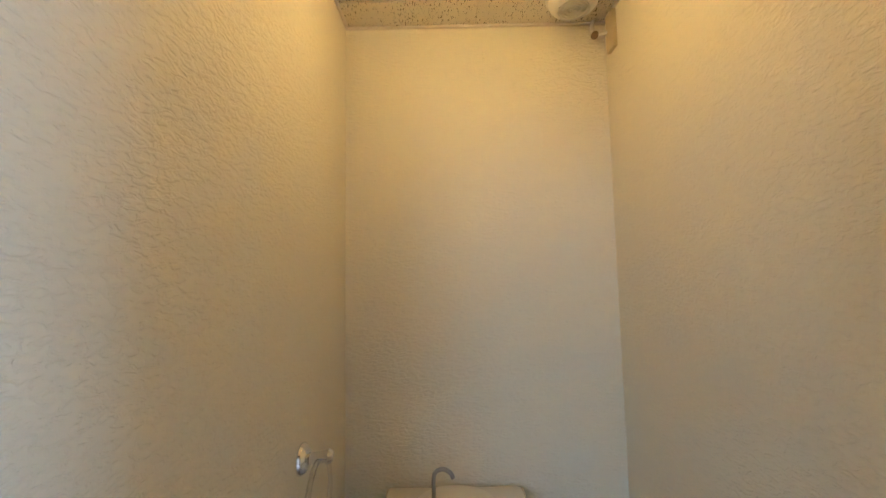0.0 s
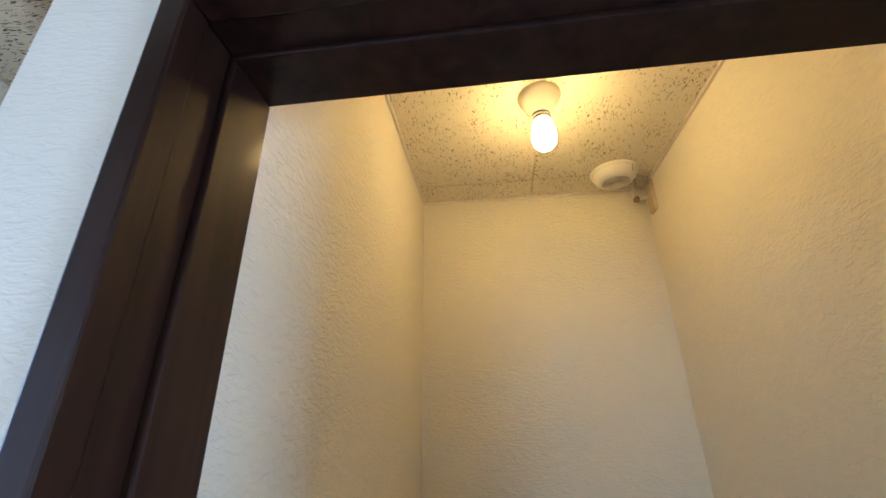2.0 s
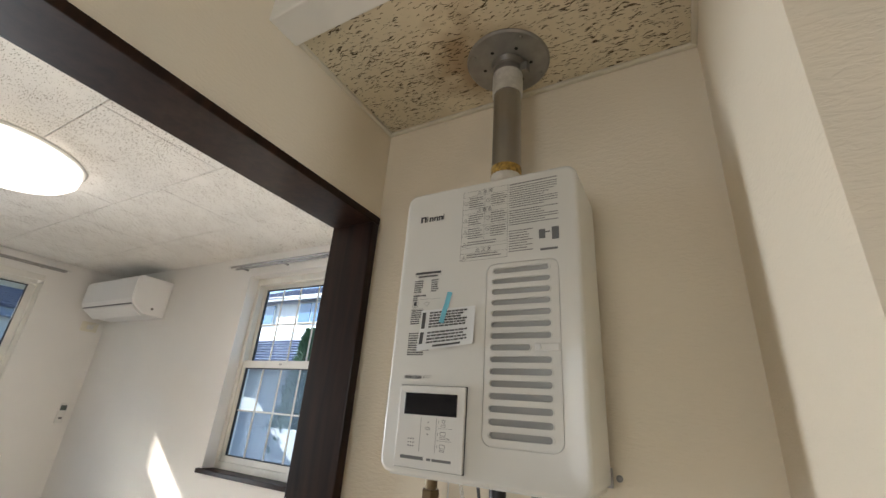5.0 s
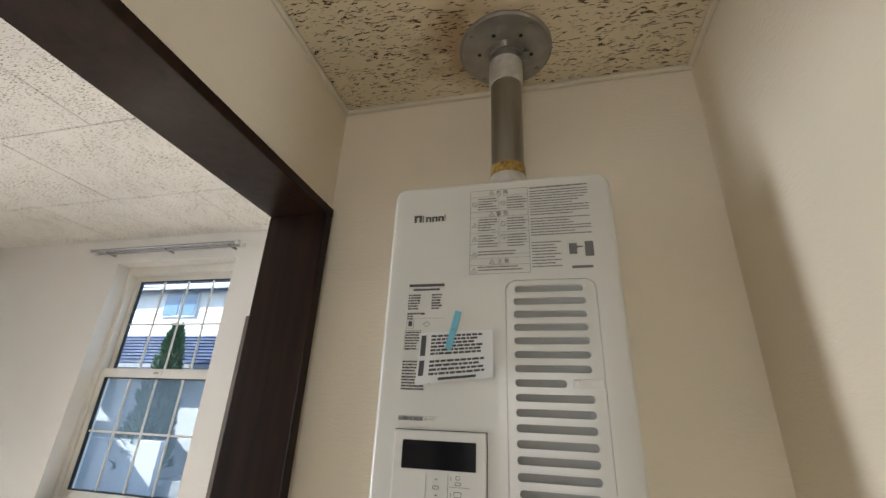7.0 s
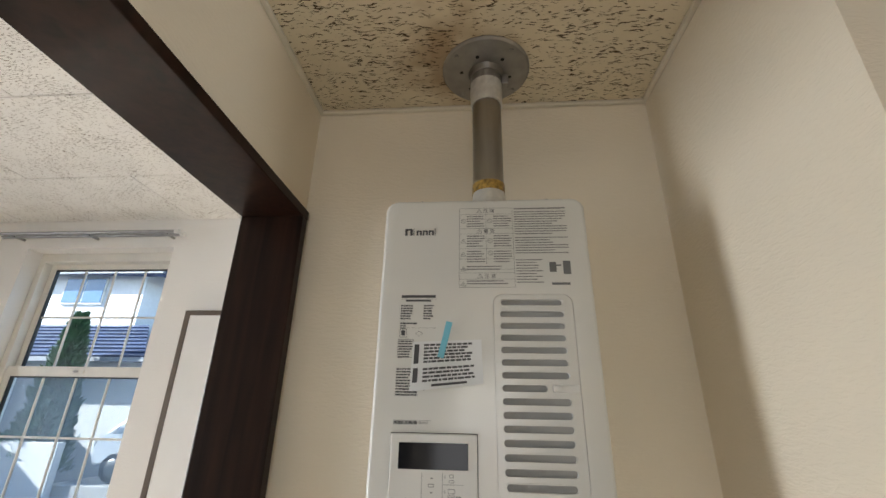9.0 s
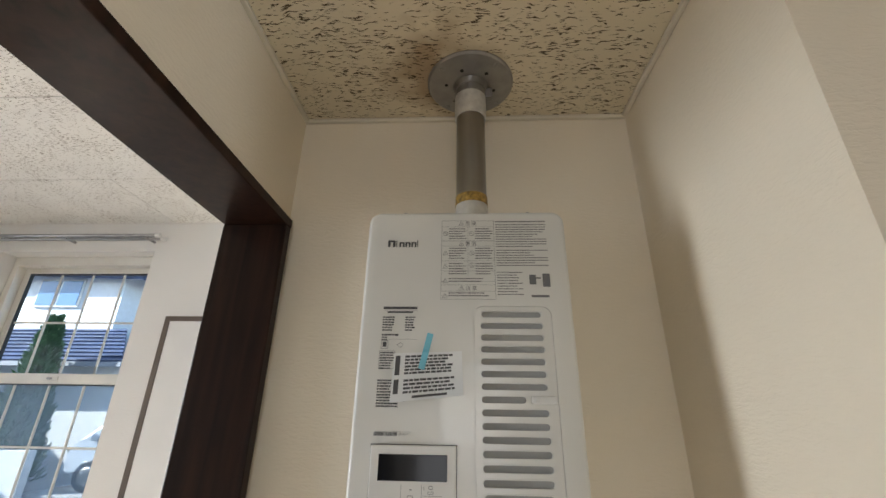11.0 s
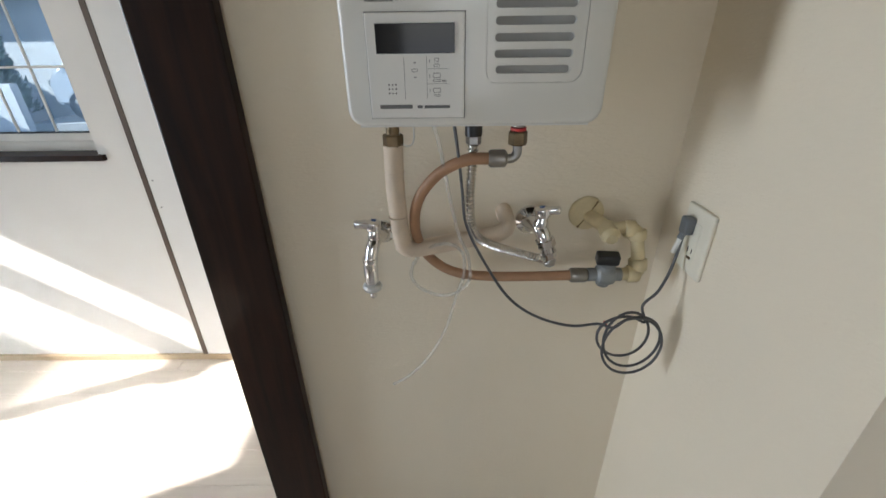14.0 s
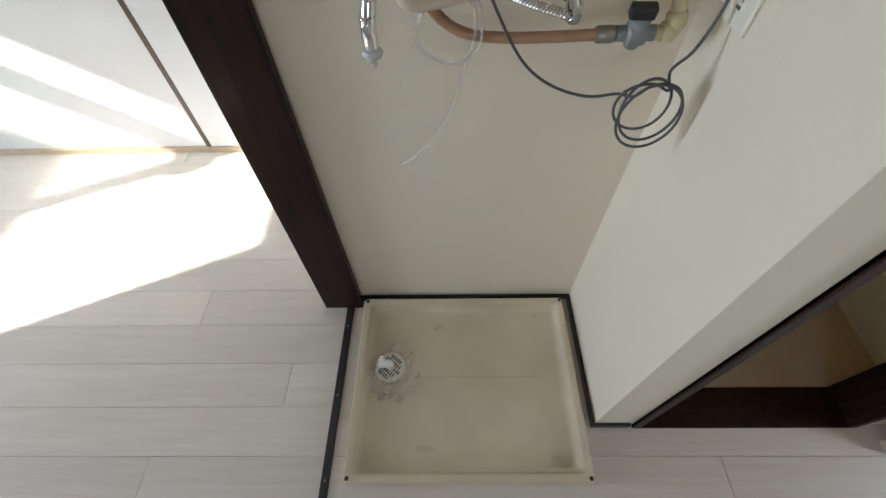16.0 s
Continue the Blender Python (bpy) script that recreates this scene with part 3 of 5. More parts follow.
bmesh.ops.bevel(cover_bm, geom=rim, offset=0.007, segments=4, profile=0.5, affect="EDGES")
cover = part("front_cover", cover_bm, HEATER, None, "glossy white enamelled cover")
cutter = bmesh.new()
for i in range(SLOT_N):
    short = i == 7
    slot_prism(cutter, 0.438 + (0.002 if i in (0, 14) else 0), (0.505 if short else 0.538) - (0.002 if i in (0, 14) else 0), SLOT_TOP - SLOT_STEP * i, 0.0098, HY - 0.01, HY + 0.012)
# fine joint line round the vent panel
def rounded_ring(bm, x0, x1, z0, z1, r, w, y0, y1, seg=6):
    def loop(d):
        out = []
        for cx, cz, a0 in ((x1 - r, z1 - r, 0), (x1 - r, z0 + r, 90), (x0 + r, z0 + r, 180), (x0 + r, z1 - r, 270)):
            for k in range(seg + 1):
                a = radians(a0 + 90 * k / seg)
                out.append((cx + (r + d) * math.sin(a), cz + (r + d) * math.cos(a)))
        return out
    o, i = loop(0), loop(-w)
    n = len(o)
    vs = [[bm.verts.new((x, y, z)) for x, z in l] for l, y in ((o, y0), (o, y1), (i, y1), (i, y0))]
    for a, b in zip(vs, vs[1:] + vs[:1]):
        for k in range(n):
            bm.faces.new((a[k], a[(k + 1) % n], b[(k + 1) % n], b[k]))
    return bm


rounded_ring(cutter, 0.427, 0.553, 1.450, 1.741, 0.016, 0.0012, HY - 0.01, HY + 0.003)
cut(cover, cutter)
cover.parent = heater
for p in cover.data.polygons:
    p.use_smooth = True
cover.data.set_sharp_from_angle(angle=radians(30))
part("vent_filter", box(0.430, 0.546, HY + 0.004, HY + 0.007, 1.455, 1.737), GREY_MESH, heater, "grey filter behind the vent slots")
for i in range(SLOT_N):
    x1 = 0.505 if i == 7 else 0.538
    z = SLOT_TOP - SLOT_STEP * i
    rimbm = rounded_ring(bmesh.new(), 0.4365, x1 + 0.0015, z - 0.0064, z + 0.0064, 0.0062, 0.0014, HY - 0.0014, HY + 0.004, 5)
    part("slot_rim", rimbm, HEATER, heater, "", True)
part("vent_catch", box(0.512, 0.551, HY - 0.0035, HY, SLOT_TOP - SLOT_STEP * 7 - 0.006, SLOT_TOP - SLOT_STEP * 7 + 0.006, 0.002), PLASTIC, heater, "small white sliding catch")
part("catch_button", box(0.518, 0.523, HY - 0.0055, HY - 0.003, SLOT_TOP - SLOT_STEP * 7 - 0.0035, SLOT_TOP - SLOT_STEP * 7 + 0.0035, 0.001), PLASTIC, heater)
part("casing", box(HX0 + 0.006, HX1 - 0.006, -0.056, -0.012, HZ0 + 0.004, HZ1 - 0.004, 0.004), HEATER, heater)
part("casing_underside", box(HX0 + 0.012, HX1 - 0.012, -0.185, -0.02, HZ0 - 0.004, HZ0 + 0.002), PLASTIC, heater)
SCREW = mat("grey_zinc_screw", (0.28, 0.27, 0.26), 0.35, 0.9)
part("bracket", box(0.27, 0.56, -0.012, -0.0005, HZ1 - 0.02, HZ1 + 0.012, 0.001), STEEL, heater, "wall bracket")
part("bracket", box(0.27, 0.584, -0.012, -0.0005, HZ0 + 0.0, HZ0 + 0.03, 0.001), STEEL, heater, "wall bracket")
for p, ax in (((0.305, -0.188, HZ1), (0, 0, 1)), ((0.527, -0.188, HZ1), (0, 0, 1)), ((0.302, -0.172, HZ0 - 0.0005), (0, -0.7, -0.7)), ((0.527, -0.172, HZ0 - 0.0005), (0, -0.7, -0.7)),
              ((0.594, -0.0005, HZ0 + 0.015), (0, -1, 0))):
    part("screw", lathe([(0, 0), (0.0055, 0), (0.0055, 0.003), (0.003, 0.0045), (0, 0.0045)], p, ax, 12), SCREW, heater, "zinc screw", True)
# control panel
PZ0, PZ1, PX0, PX1, PYF = 1.408, 1.533, 0.2755, 0.400, HY - 0.007
panel = part("control_panel", box(PX0, PX1, PYF, HY, PZ0, PZ1, 0.0016), PLASTIC, heater, "white control panel with a dark display")
# near-black sheet draws the panel's shadow outline
part("panel_gap", box(PX0 - 0.0008, PX1 + 0.0008, HY - 0.0025, HY - 0.0002, PZ0 - 0.0008, PZ1 + 0.0008), DARKHOLE, panel, "dark outline for the shade round the panel")
part("display", box(0.288, 0.387, PYF - 0.0012, PYF, 1.487, 1.521, 0.0005), BLACK_GLOSS, panel, "black display window")
for x in (0.322, 0.351):
    part("divider_line", box(x, x + 0.0005, PYF - 0.0003, PYF, 1.433, 1.483), SOFT_INK, panel)
for z in (1.469, 1.451):
    part("divider_line", box(0.3525, 0.380, PYF - 0.0003, PYF, z, z + 0.0004), SOFT_INK, panel)
for z in (1.4785, 1.4605, 1.4425):
    part("button_mark", box(0.3545, 0.3552, PYF - 0.0003, PYF, z - 0.002, z + 0.002), SOFT_INK, panel)
dots = bmesh.new()
for i in range(3):
    for j in range(3):
        lathe([(0, 0), (0.0011, 0), (0.0011, 0.0004), (0, 0.0004)], (0.3015 + 0.0045 * i, PYF, 1.4400 + 0.0052 * j), (0, -1, 0), 8, dots)
part("speaker_holes", dots, INK, panel)
icons = bmesh.new()
for x, z, w, h in ((0.336, 1.4765, 0.003, 0.0016), (0.336, 1.459, 0.003, 0.0016), (0.3355, 1.4675, 0.008, 0.004), (0.364, 1.4795, 0.006, 0.0045), (0.364, 1.473, 0.008, 0.0035),
                   (0.364, 1.4612, 0.010, 0.006), (0.364, 1.455, 0.010, 0.003), (0.3735, 1.4545, 0.006, 0.002), (0.364, 1.443, 0.010, 0.006), (0.364, 1.437, 0.008, 0.003)):
    rounded_ring(icons, x - w / 2, x + w / 2, z - h / 2, z + h / 2, min(w, h) * 0.3, 0.0006, PYF - 0.0003, PYF, 2)
part("button_icons", icons, INK, panel)
strip = bmesh.new()
add_box(strip, 0.288, 0.331, PYF - 0.0003, PYF, 1.4205, 1.4255)
add_box(strip, 0.3375, 0.345, PYF - 0.0003, PYF, 1.4210, 1.4245)
add_box(strip, 0.347, 0.381, PYF - 0.0003, PYF, 1.4207, 1.4245)
part("lettering_bars", strip, SOFT_INK, panel)

rng = random.Random(7)


def quad_bar(bm, x0, x1, z0, z1, y):
    bm.faces.new([bm.verts.new(p) for p in ((x0, y, z0), (x1, y, z0), (x1, y, z1), (x0, y, z1))])


def lines_of_print(bm, x0, x1, ztop, rows, pitch, h, y, ragged=0.25, dash=0.006):
    """Unreadable small print as rows of short bars."""
    for i in range(rows):
        z, x = ztop - i * pitch, x0
        end = x1 - (rng.random() * ragged * (x1 - x0) if rng.random() < 0.6 else 0)
        while x < end:
            w = min(dash * (0.4 + rng.random()), end - x)
            if w > 0.0006:
                quad_bar(bm, x, x + w, z - h * (0.8 + 0.2 * rng.random()), z, y)
            x += w + 0.0007
    return bm


def frame_lines(bm, x0, x1, z0, z1, y, w=0.0005):
    quad_bar(bm, x0, x1, z1 - w, z1, y)
    quad_bar(bm, x0, x1, z0, z0 + w, y)
    quad_bar(bm, x0, x0 + w, z0, z1, y)
    quad_bar(bm, x1 - w, x1, z0, z1, y)


def triangle_sign(bm, x, z, s, y):
    for a, b in (((x - s, z - s * 0.8), (x + s, z - s * 0.8)), ((x - s, z - s * 0.8), (x, z + s)), ((x + s, z - s * 0.8), (x, z + s))):
        d = Vector((b[0] - a[0], b[1] - a[1])).normalized() * 0.0003
        n = Vector((-d.y, d.x))
        bm.faces.new([bm.verts.new((p[0] + k * n.x, y, p[1] + k * n.y)) for p, k in ((a, -1), (b, -1), (b, 1), (a, 1))])
    quad_bar(bm, x - 0.0003, x + 0.0003, z - s * 0.45, z + s * 0.35, y)


IY = HY - 0.0006
warn = bmesh.new()
X0, X1, Z0, Z1 = 0.373, 0.4645, 1.752, 1.896
frame_lines(warn, X0, X1, Z0, Z1, IY)
for z in (1.857, 1.777, 1.847, 1.884, 1.766):
    quad_bar(warn, X0, X1, z, z + 0.0004, IY)
for zt in (1.883, 1.846, 1.820, 1.8015):
    quad_bar(warn, X0, X1, zt - 0.0262 if zt > 1.83 else zt - 0.0185, zt - 0.0258 if zt > 1.83 else zt - 0.0181, IY)
quad_bar(warn, 0.4185, 0.4189, 1.857, 1.884, IY)
quad_bar(warn, 0.4185, 0.4189, 1.792, 1.847, IY)
for xz in ((0.380, 1.871), (0.4255, 1.871), (0.4255, 1.834), (0.4255, 1.812)):
    rounded_ring(warn, xz[0] - 0.0042, xz[0] + 0.0042, xz[1] - 0.0042, xz[1] + 0.0042, 0.0041, 0.0006, IY - 0.0002, IY, 4)
    warn.faces.new([warn.verts.new((xz[0] + a, IY - 0.0002, xz[1] + b)) for a, b in ((-0.0028, 0.0024), (-0.0024, 0.0028), (0.0028, -0.0024), (0.0024, -0.0028))])
for x, z in ((0.380, 1.834), (0.380, 1.810), (0.380, 1.784), (0.380, 1.758)):
    triangle_sign(warn, x, z, 0.0042, IY)
for z in (1.8905, 1.852, 1.7715):
    triangle_sign(warn, 0.4075, z, 0.0042, IY)
for x0, x1, zt, n in ((0.386, 0.416, 1.881, 5), (0.4315, 0.462, 1.881, 5), (0.386, 0.416, 1.844, 5), (0.4315, 0.462, 1.844, 5), (0.386, 0.416, 1.816, 5), (0.4315, 0.462, 1.816, 5),
                      (0.386, 0.462, 1.789, 2), (0.386, 0.462, 1.764, 2)):
    lines_of_print(warn, x0, x1, zt, n, 0.0046, 0.0021, IY, 0.3, 0.0035)
lines_of_print(warn, 0.4675, 0.555, 1.895, 1, 0.004, 0.0028, IY, 0.0, 0.004)
lines_of_print(warn, 0.4675, 0.555, 1.8885, 10, 0.0046, 0.0019, IY, 0.3, 0.0035)
lines_of_print(warn, 0.4675, 0.555, 1.8400, 7, 0.0046, 0.0019, IY, 0.4, 0.0035)
lines_of_print(warn, 0.4675, 0.510, 1.8000, 9, 0.0048, 0.0019, IY, 0.3, 0.0035)
quad_bar(warn, 0.521, 0.532, 1.778, 1.795, IY)
quad_bar(warn, 0.543, 0.555, 1.774, 1.797, IY)
quad_bar(warn, 0.531, 0.540, 1.788, 1.7905, IY)
quad_bar(warn, 0.523, 0.552, 1.756, 1.760, IY)
part("warning_print", warn, SOFT_INK, heater, "grey warning print in boxes")


def text_mesh(name, body, size, x, y, z, material, parent):
    cu = bpy.data.curves.new(name, "FONT")
    cu.body, cu.size, cu.extrude = body, size, 0.0001
    tmp = new("lettering_source", cu)
    dg = bpy.context.evaluated_depsgraph_get()
    dg.update()
    me = bpy.data.meshes.new_from_object(tmp.evaluated_get(dg))
    bpy.data.objects.remove(tmp)
    me.transform(pose(x, y, z, 90, 0, 0))
    me.materials.clear()
    me.materials.append(material)
    ob = new(name, me)
    ob.parent = parent
    return ob


for word, z in (("危 険", 1.8875), ("警 告", 1.849), ("注 意", 1.7685)):
    text_mesh("warning_word", word, 0.0085, 0.4145, IY, z, SOFT_INK, heater)
rating = bmesh.new()
quad_bar(rating, 0.279, 0.336, 1.7325, 1.7328, IY)
quad_bar(rating, 0.2785, 0.337, 1.6858, 1.6861, IY)
quad_bar(rating, 0.279, 0.335, 1.7350, 1.7395, IY)
quad_bar(rating, 0.286, 0.328, 1.7288, 1.7318, IY)
lines_of_print(rating, 0.279, 0.298, 1.723, 6, 0.0042, 0.0026, IY, 0.2, 0.004)
lines_of_print(rating, 0.316, 0.332, 1.723, 6, 0.0042, 0.0026, IY, 0.3, 0.005)
lines_of_print(rating, 0.279, 0.306, 1.6945, 1, 0.004, 0.003, IY, 0.0, 0.005)
lines_of_print(rating, 0.279, 0.288, 1.690, 2, 0.0035, 0.002, IY)
frame_lines(rating, 0.279, 0.290, 1.671, 1.684, IY)
quad_bar(rating, 0.2815, 0.2875, 1.674, 1.682, IY)
for s in (0.0055,):
    for a in range(4):
        p, q = (Vector((math.cos(k * math.pi / 2), math.sin(k * math.pi / 2))) * s for k in (a, a + 1))
        rating.faces.new([rating.verts.new((0.310 + v.x * f, IY, 1.677 + v.y * f * 0.8)) for v, f in ((p, 1), (q, 1), (q, 0.86), (p, 0.86))])
frame_lines(rating, 0.277, 0.302, 1.640, 1.668, IY)
lines_of_print(rating, 0.2785, 0.301, 1.666, 7, 0.004, 0.0025, IY, 0.2, 0.005)
lines_of_print(rating, 0.277, 0.300, 1.624, 4, 0.0042, 0.0026, IY)
lines_of_print(rating, 0.277, 0.332, 1.607, 6, 0.0041, 0.0026, IY, 0.4, 0.006)
x = 0.277
while x < 0.312:
    w = rng.choice((0.0005, 0.0009, 0.0013))
    quad_bar(rating, x, x + w, 1.5445, 1.5495, IY)
    x += w + rng.choice((0.0004, 0.0007))
quad_bar(rating, 0.277, 0.333, 1.5500, 1.5503, IY)
text_mesh("serial_number", "55-1111", 0.0042, 0.3145, IY, 1.5455, INK, heater)
part("rating_print", rating, INK, heater, "black rating print and bar code")
logo = bmesh.new()
for x0, w, h in ((0.279, 0.013, 0.0125), (0.2935, 0.004, 0.0125), (0.299, 0.009, 0.009), (0.3095, 0.009, 0.009), (0.320, 0.009, 0.009), (0.3305, 0.004, 0.0125)):
    add_box(logo, x0, x0 + w * 0.32, IY, HY, 1.846, 1.846 + h)
    if w > 0.005:
        add_box(logo, x0 + w * 0.68, x0 + w, IY, HY, 1.846, 1.846 + h * 0.9)
        add_box(logo, x0, x0 + w * 0.9, IY, HY, 1.846 + h * 0.74, 1.846 + h)
part("maker_mark", logo, INK, heater, "dark maker mark")
set_local(heater)

# slip of paper taped on the heater
note = thing("paper_note", "white paper slip held by light blue tape on the heater", "note", (0.355, HY, 1.63))
PAPER = mat("white_paper", (0.74, 0.75, 0.74), 0.35, var=0.03)
nb = bmesh.new()
grid = []
NX, NZ = 14, 8
corner = [Vector((0.301, 0, 1.664)), Vector((0.408, 0, 1.668)), Vector((0.299, 0, 1.590)), Vector((0.410, 0, 1.602))]


def on_note(u, v, lift=0.0):
    p = corner[0].lerp(corner[1], u).lerp(corner[2].lerp(corner[3], u), v)
    p.y = HY - 0.002 - 0.012 * (max(0.0, v - 0.25) ** 1.6) * (0.55 + 0.45 * u) - 0.0015 * math.sin(7 * u) * v - lift
    return p


for i in range(NX + 1):
    grid.append([nb.verts.new(on_note(i / NX, j / NZ)) for j in range(NZ + 1)])
for i in range(NX):
    for j in range(NZ):
        nb.faces.new((grid[i][j], grid[i + 1][j], grid[i + 1][j + 1], grid[i][j + 1]))
back = bmesh.ops.extrude_face_region(nb, geom=nb.faces[:])
bmesh.ops.translate(nb, vec=(0, 0.0003, 0), verts=[g for g in back["geom"] if isinstance(g, bmesh.types.BMVert)])
bmesh.ops.recalc_face_normals(nb, faces=nb.faces)
part("sheet", nb, PAPER, note, "", True)
pr = bmesh.new()


def note_bar(u0, u1, v0, v1):
    for k in range(3):
        a, b = u0 + (u1 - u0) * k / 3, u0 + (u1 - u0) * (k + 1) / 3
        pr.faces.new([pr.verts.new(on_note(u, v, 0.0004)) for u, v in ((a, v1), (b, v1), (b, v0), (a, v0))])


for row, v in enumerate((0.06, 0.13, 0.20, 0.27, 0.34, 0.41, 0.56, 0.64, 0.72, 0.80)):
    u = 0.17
    while u < 0.93 - 0.2 * rng.random():
        w = 0.03 + 0.07 * rng.random()
        note_bar(u, min(u + w, 0.96), v, v + 0.045)
        u += w + 0.012
note_bar(0.03, 0.10, 0.06, 0.46)
note_bar(0.03, 0.10, 0.55, 0.84)
note_bar(0.30, 0.78, 0.90, 0.95)
part("print", pr, INK, note, "small black print")
tp = tube([(0.358, HY - 0.0015, 1.695), (0.351, HY - 0.0045, 1.665), (0.345, HY - 0.006, 1.640)], 0.005, 6, 8)
for v in tp.verts:
    v.co.y = HY - 0.0035 - (0.0015 if v.co.z < 1.668 else 0.0) + (0.0003 if v.index % 2 else 0)
part("tape", tp, mat("light_blue_tape", (0.16, 0.50, 0.62), 0.35), note, "light blue tape")
set_local(note)

# ---- flue ----
flue = thing("flue_pipe", "stainless steel flue pipe with a round ceiling plate", "flue pipe", (0.428, -0.12, HZ1))
FX, FY2 = 0.428, -0.12
part("pipe", lathe([(0.031, 1.90), (0.031, 2.19), (0.0335, 2.192), (0.0335, 2.282), (0, 2.282)], (FX, FY2, 0)), STEEL, flue, "brushed stainless pipe", True)
TAPE = mat("silver_tape", (0.72, 0.72, 0.70), 0.32, 0.6, var=0.12, scale=60, bump=0.9, bump_scale=90)
part("tape_wrap", lathe([(0.0, 1.912), (0.037, 1.912), (0.036, 1.93), (0.0325, 1.955), (0.032, 1.968), (0, 1.968)], (FX, FY2, 0)), TAPE, flue, "crumpled silver tape wrap", True)
part("tape_wrap", lathe([(0.0, 2.185), (0.0345, 2.185), (0.0352, 2.21), (0.0348, 2.243), (0, 2.243)], (FX, FY2, 0)), TAPE, flue, "crumpled silver tape wrap", True)
part("label_band", lathe([(0.0, 1.966), (0.0326, 1.966), (0.0326, 1.986), (0, 1.986)], (FX, FY2, 0)), mat("brown_gold_label", (0.36, 0.22, 0.05), 0.4, var=0.6, scale=120), flue, "brown and gold label band", True)
part("ceiling_plate", lathe([(0.0, 2.2865), (0.098, 2.2865), (0.098, 2.284), (0.094, 2.280), (0.04, 2.275), (0.036, 2.262), (0, 2.262)], (FX, FY2, 0), seg=64), STEEL, flue, "round steel ceiling plate", True)
for k in range(4):
    a = radians(40 + 90 * k)
    part("screw", lathe([(0, 0), (0.005, 0), (0.004, 0.0035), (0, 0.004)], (FX + 0.083 * math.cos(a), FY2 + 0.083 * math.sin(a), 2.2795), (0, 0, -1), 12), STEEL, flue, "", True)
for k in range(6):
    a = radians(10 + 60 * k)
    part("hole", lathe([(0, 0), (0.0042, 0), (0.0042, 0.0006), (0, 0.0006)], (FX + 0.055 * math.cos(a), FY2 + 0.055 * math.sin(a), 2.2765), (0, 0, -1), 10), DARKHOLE, flue, "dark rivet hole")
part("clamp", box(FX + 0.033, FX + 0.05, FY2 - 0.006, FY2 + 0.012, 2.245, 2.270, 0.002), STEEL, flue, "small pipe clamp lug")
set_local(flue)

# ---- pipes, taps and cords under the heater ----
LAG = mat("cream_pipe_lagging", (0.64, 0.53, 0.41), 0.7, var=0.08, scale=25, bump=0.3, bump_scale=60)
BRASS = mat("aged_brass", (0.17, 0.125, 0.075), 0.4, 1.0, var=0.25, scale=50)
NUT = mat("dull_grey_brass", (0.30, 0.28, 0.25), 0.4, 0.9, var=0.15)
BROWN_HOSE = mat("brown_gas_hose", (0.36, 0.20, 0.11), 0.5, var=0.1, scale=40)
BEIGE_PIPE = mat("yellowed_coated_pipe", (0.60, 0.50, 0.30), 0.5, var=0.14, scale=30, bump=0.15)
BLACK_P = mat("black_plastic", (0.012, 0.012, 0.013), 0.3)
CORD = mat("dark_grey_cord", (0.075, 0.075, 0.078), 0.45)
CLEAR_TUBE = clear("clear_vinyl_tube", (0.93, 0.93, 0.90), 0.2, 1.4)
CLEAR_TUBE.node_tree.nodes["Principled BSDF"].inputs["Transmission Weight"].default_value = 0.8


def hexnut(centre, axis, r, length):
    return lathe([(0, 0), (r * 0.92, 0), (r, length * 0.12), (r, length * 0.88), (r * 0.92, length), (0, length)], centre, axis, 6)


hot = thing("hot_water_pipe", "cream lagged hot water pipe under the heater", "pipe", (0.286, -0.1, 1.15))
part("lagging", tube([(0.287, -0.1, 1.348), (0.286, -0.095, 1.26), (0.290, -0.08, 1.165), (0.297, -0.078, 1.146), (0.315, -0.074, 1.141), (0.36, -0.068, 1.146), (0.436, -0.06, 1.157), (0.478, -0.054, 1.164), (0.494, -0.045, 1.175), (0.492, -0.022, 1.186), (0.490, 0.0, 1.19)], 0.0165, 8, 16), LAG, hot, "", True)
part("nut", hexnut((0.288, -0.1, 1.345), (0, 0, 1), 0.017, 0.02), BRASS, hot, "aged brass nut")
part("nipple", lathe([(0, 0), (0.011, 0), (0.011, 0.04), (0, 0.04)], (0.288, -0.1, 1.36), (0, 0, 1), 16), BRASS, hot, "brass nipple", True)
for z in (1.30, 1.215):
    part("lagging_seam", lathe([(0, 0), (0.0172, 0), (0.0172, 0.0012), (0, 0.0012)], (0.2865, -0.093 if z < 1.25 else -0.098, z), (0, 0, 1), 20), LAG, hot)
set_local(hot)

gas = thing("gas_hose", "brown reinforced gas hose with grey couplings", "hose", (0.32, -0.08, 1.08))
part("hose", tube([(0.450, -0.12, 1.328), (0.408, -0.12, 1.326), (0.363, -0.11, 1.301), (0.329, -0.1, 1.258), (0.316, -0.085, 1.207), (0.322, -0.07, 1.152), (0.349, -0.065, 1.109), (0.393, -0.07, 1.085), (0.46, -0.08, 1.081), (0.548, -0.088, 1.085), (0.618, -0.095, 1.091)], 0.0098, 8, 14), BROWN_HOSE, gas, "", True)
part("coupling", lathe([(0, 0), (0.012, 0), (0.0145, 0.004), (0.0145, 0.026), (0.010, 0.030), (0, 0.03)], (0.444, -0.12, 1.328), (1, 0, 0), 18), NUT, gas, "dull grey coupling", True)
part("coupling", lathe([(0, 0), (0.012, 0), (0.0145, 0.004), (0.0145, 0.028), (0.011, 0.034), (0, 0.034)], (0.612, -0.095, 1.091), (1, 0, 0), 18), NUT, gas, "dull grey coupling", True)
part("elbow", tube([(0.470, -0.12, 1.328), (0.482, -0.12, 1.328), (0.4895, -0.12, 1.336), (0.4895, -0.12, 1.352)], 0.0075, 6, 12), STEEL, gas, "steel elbow", True)
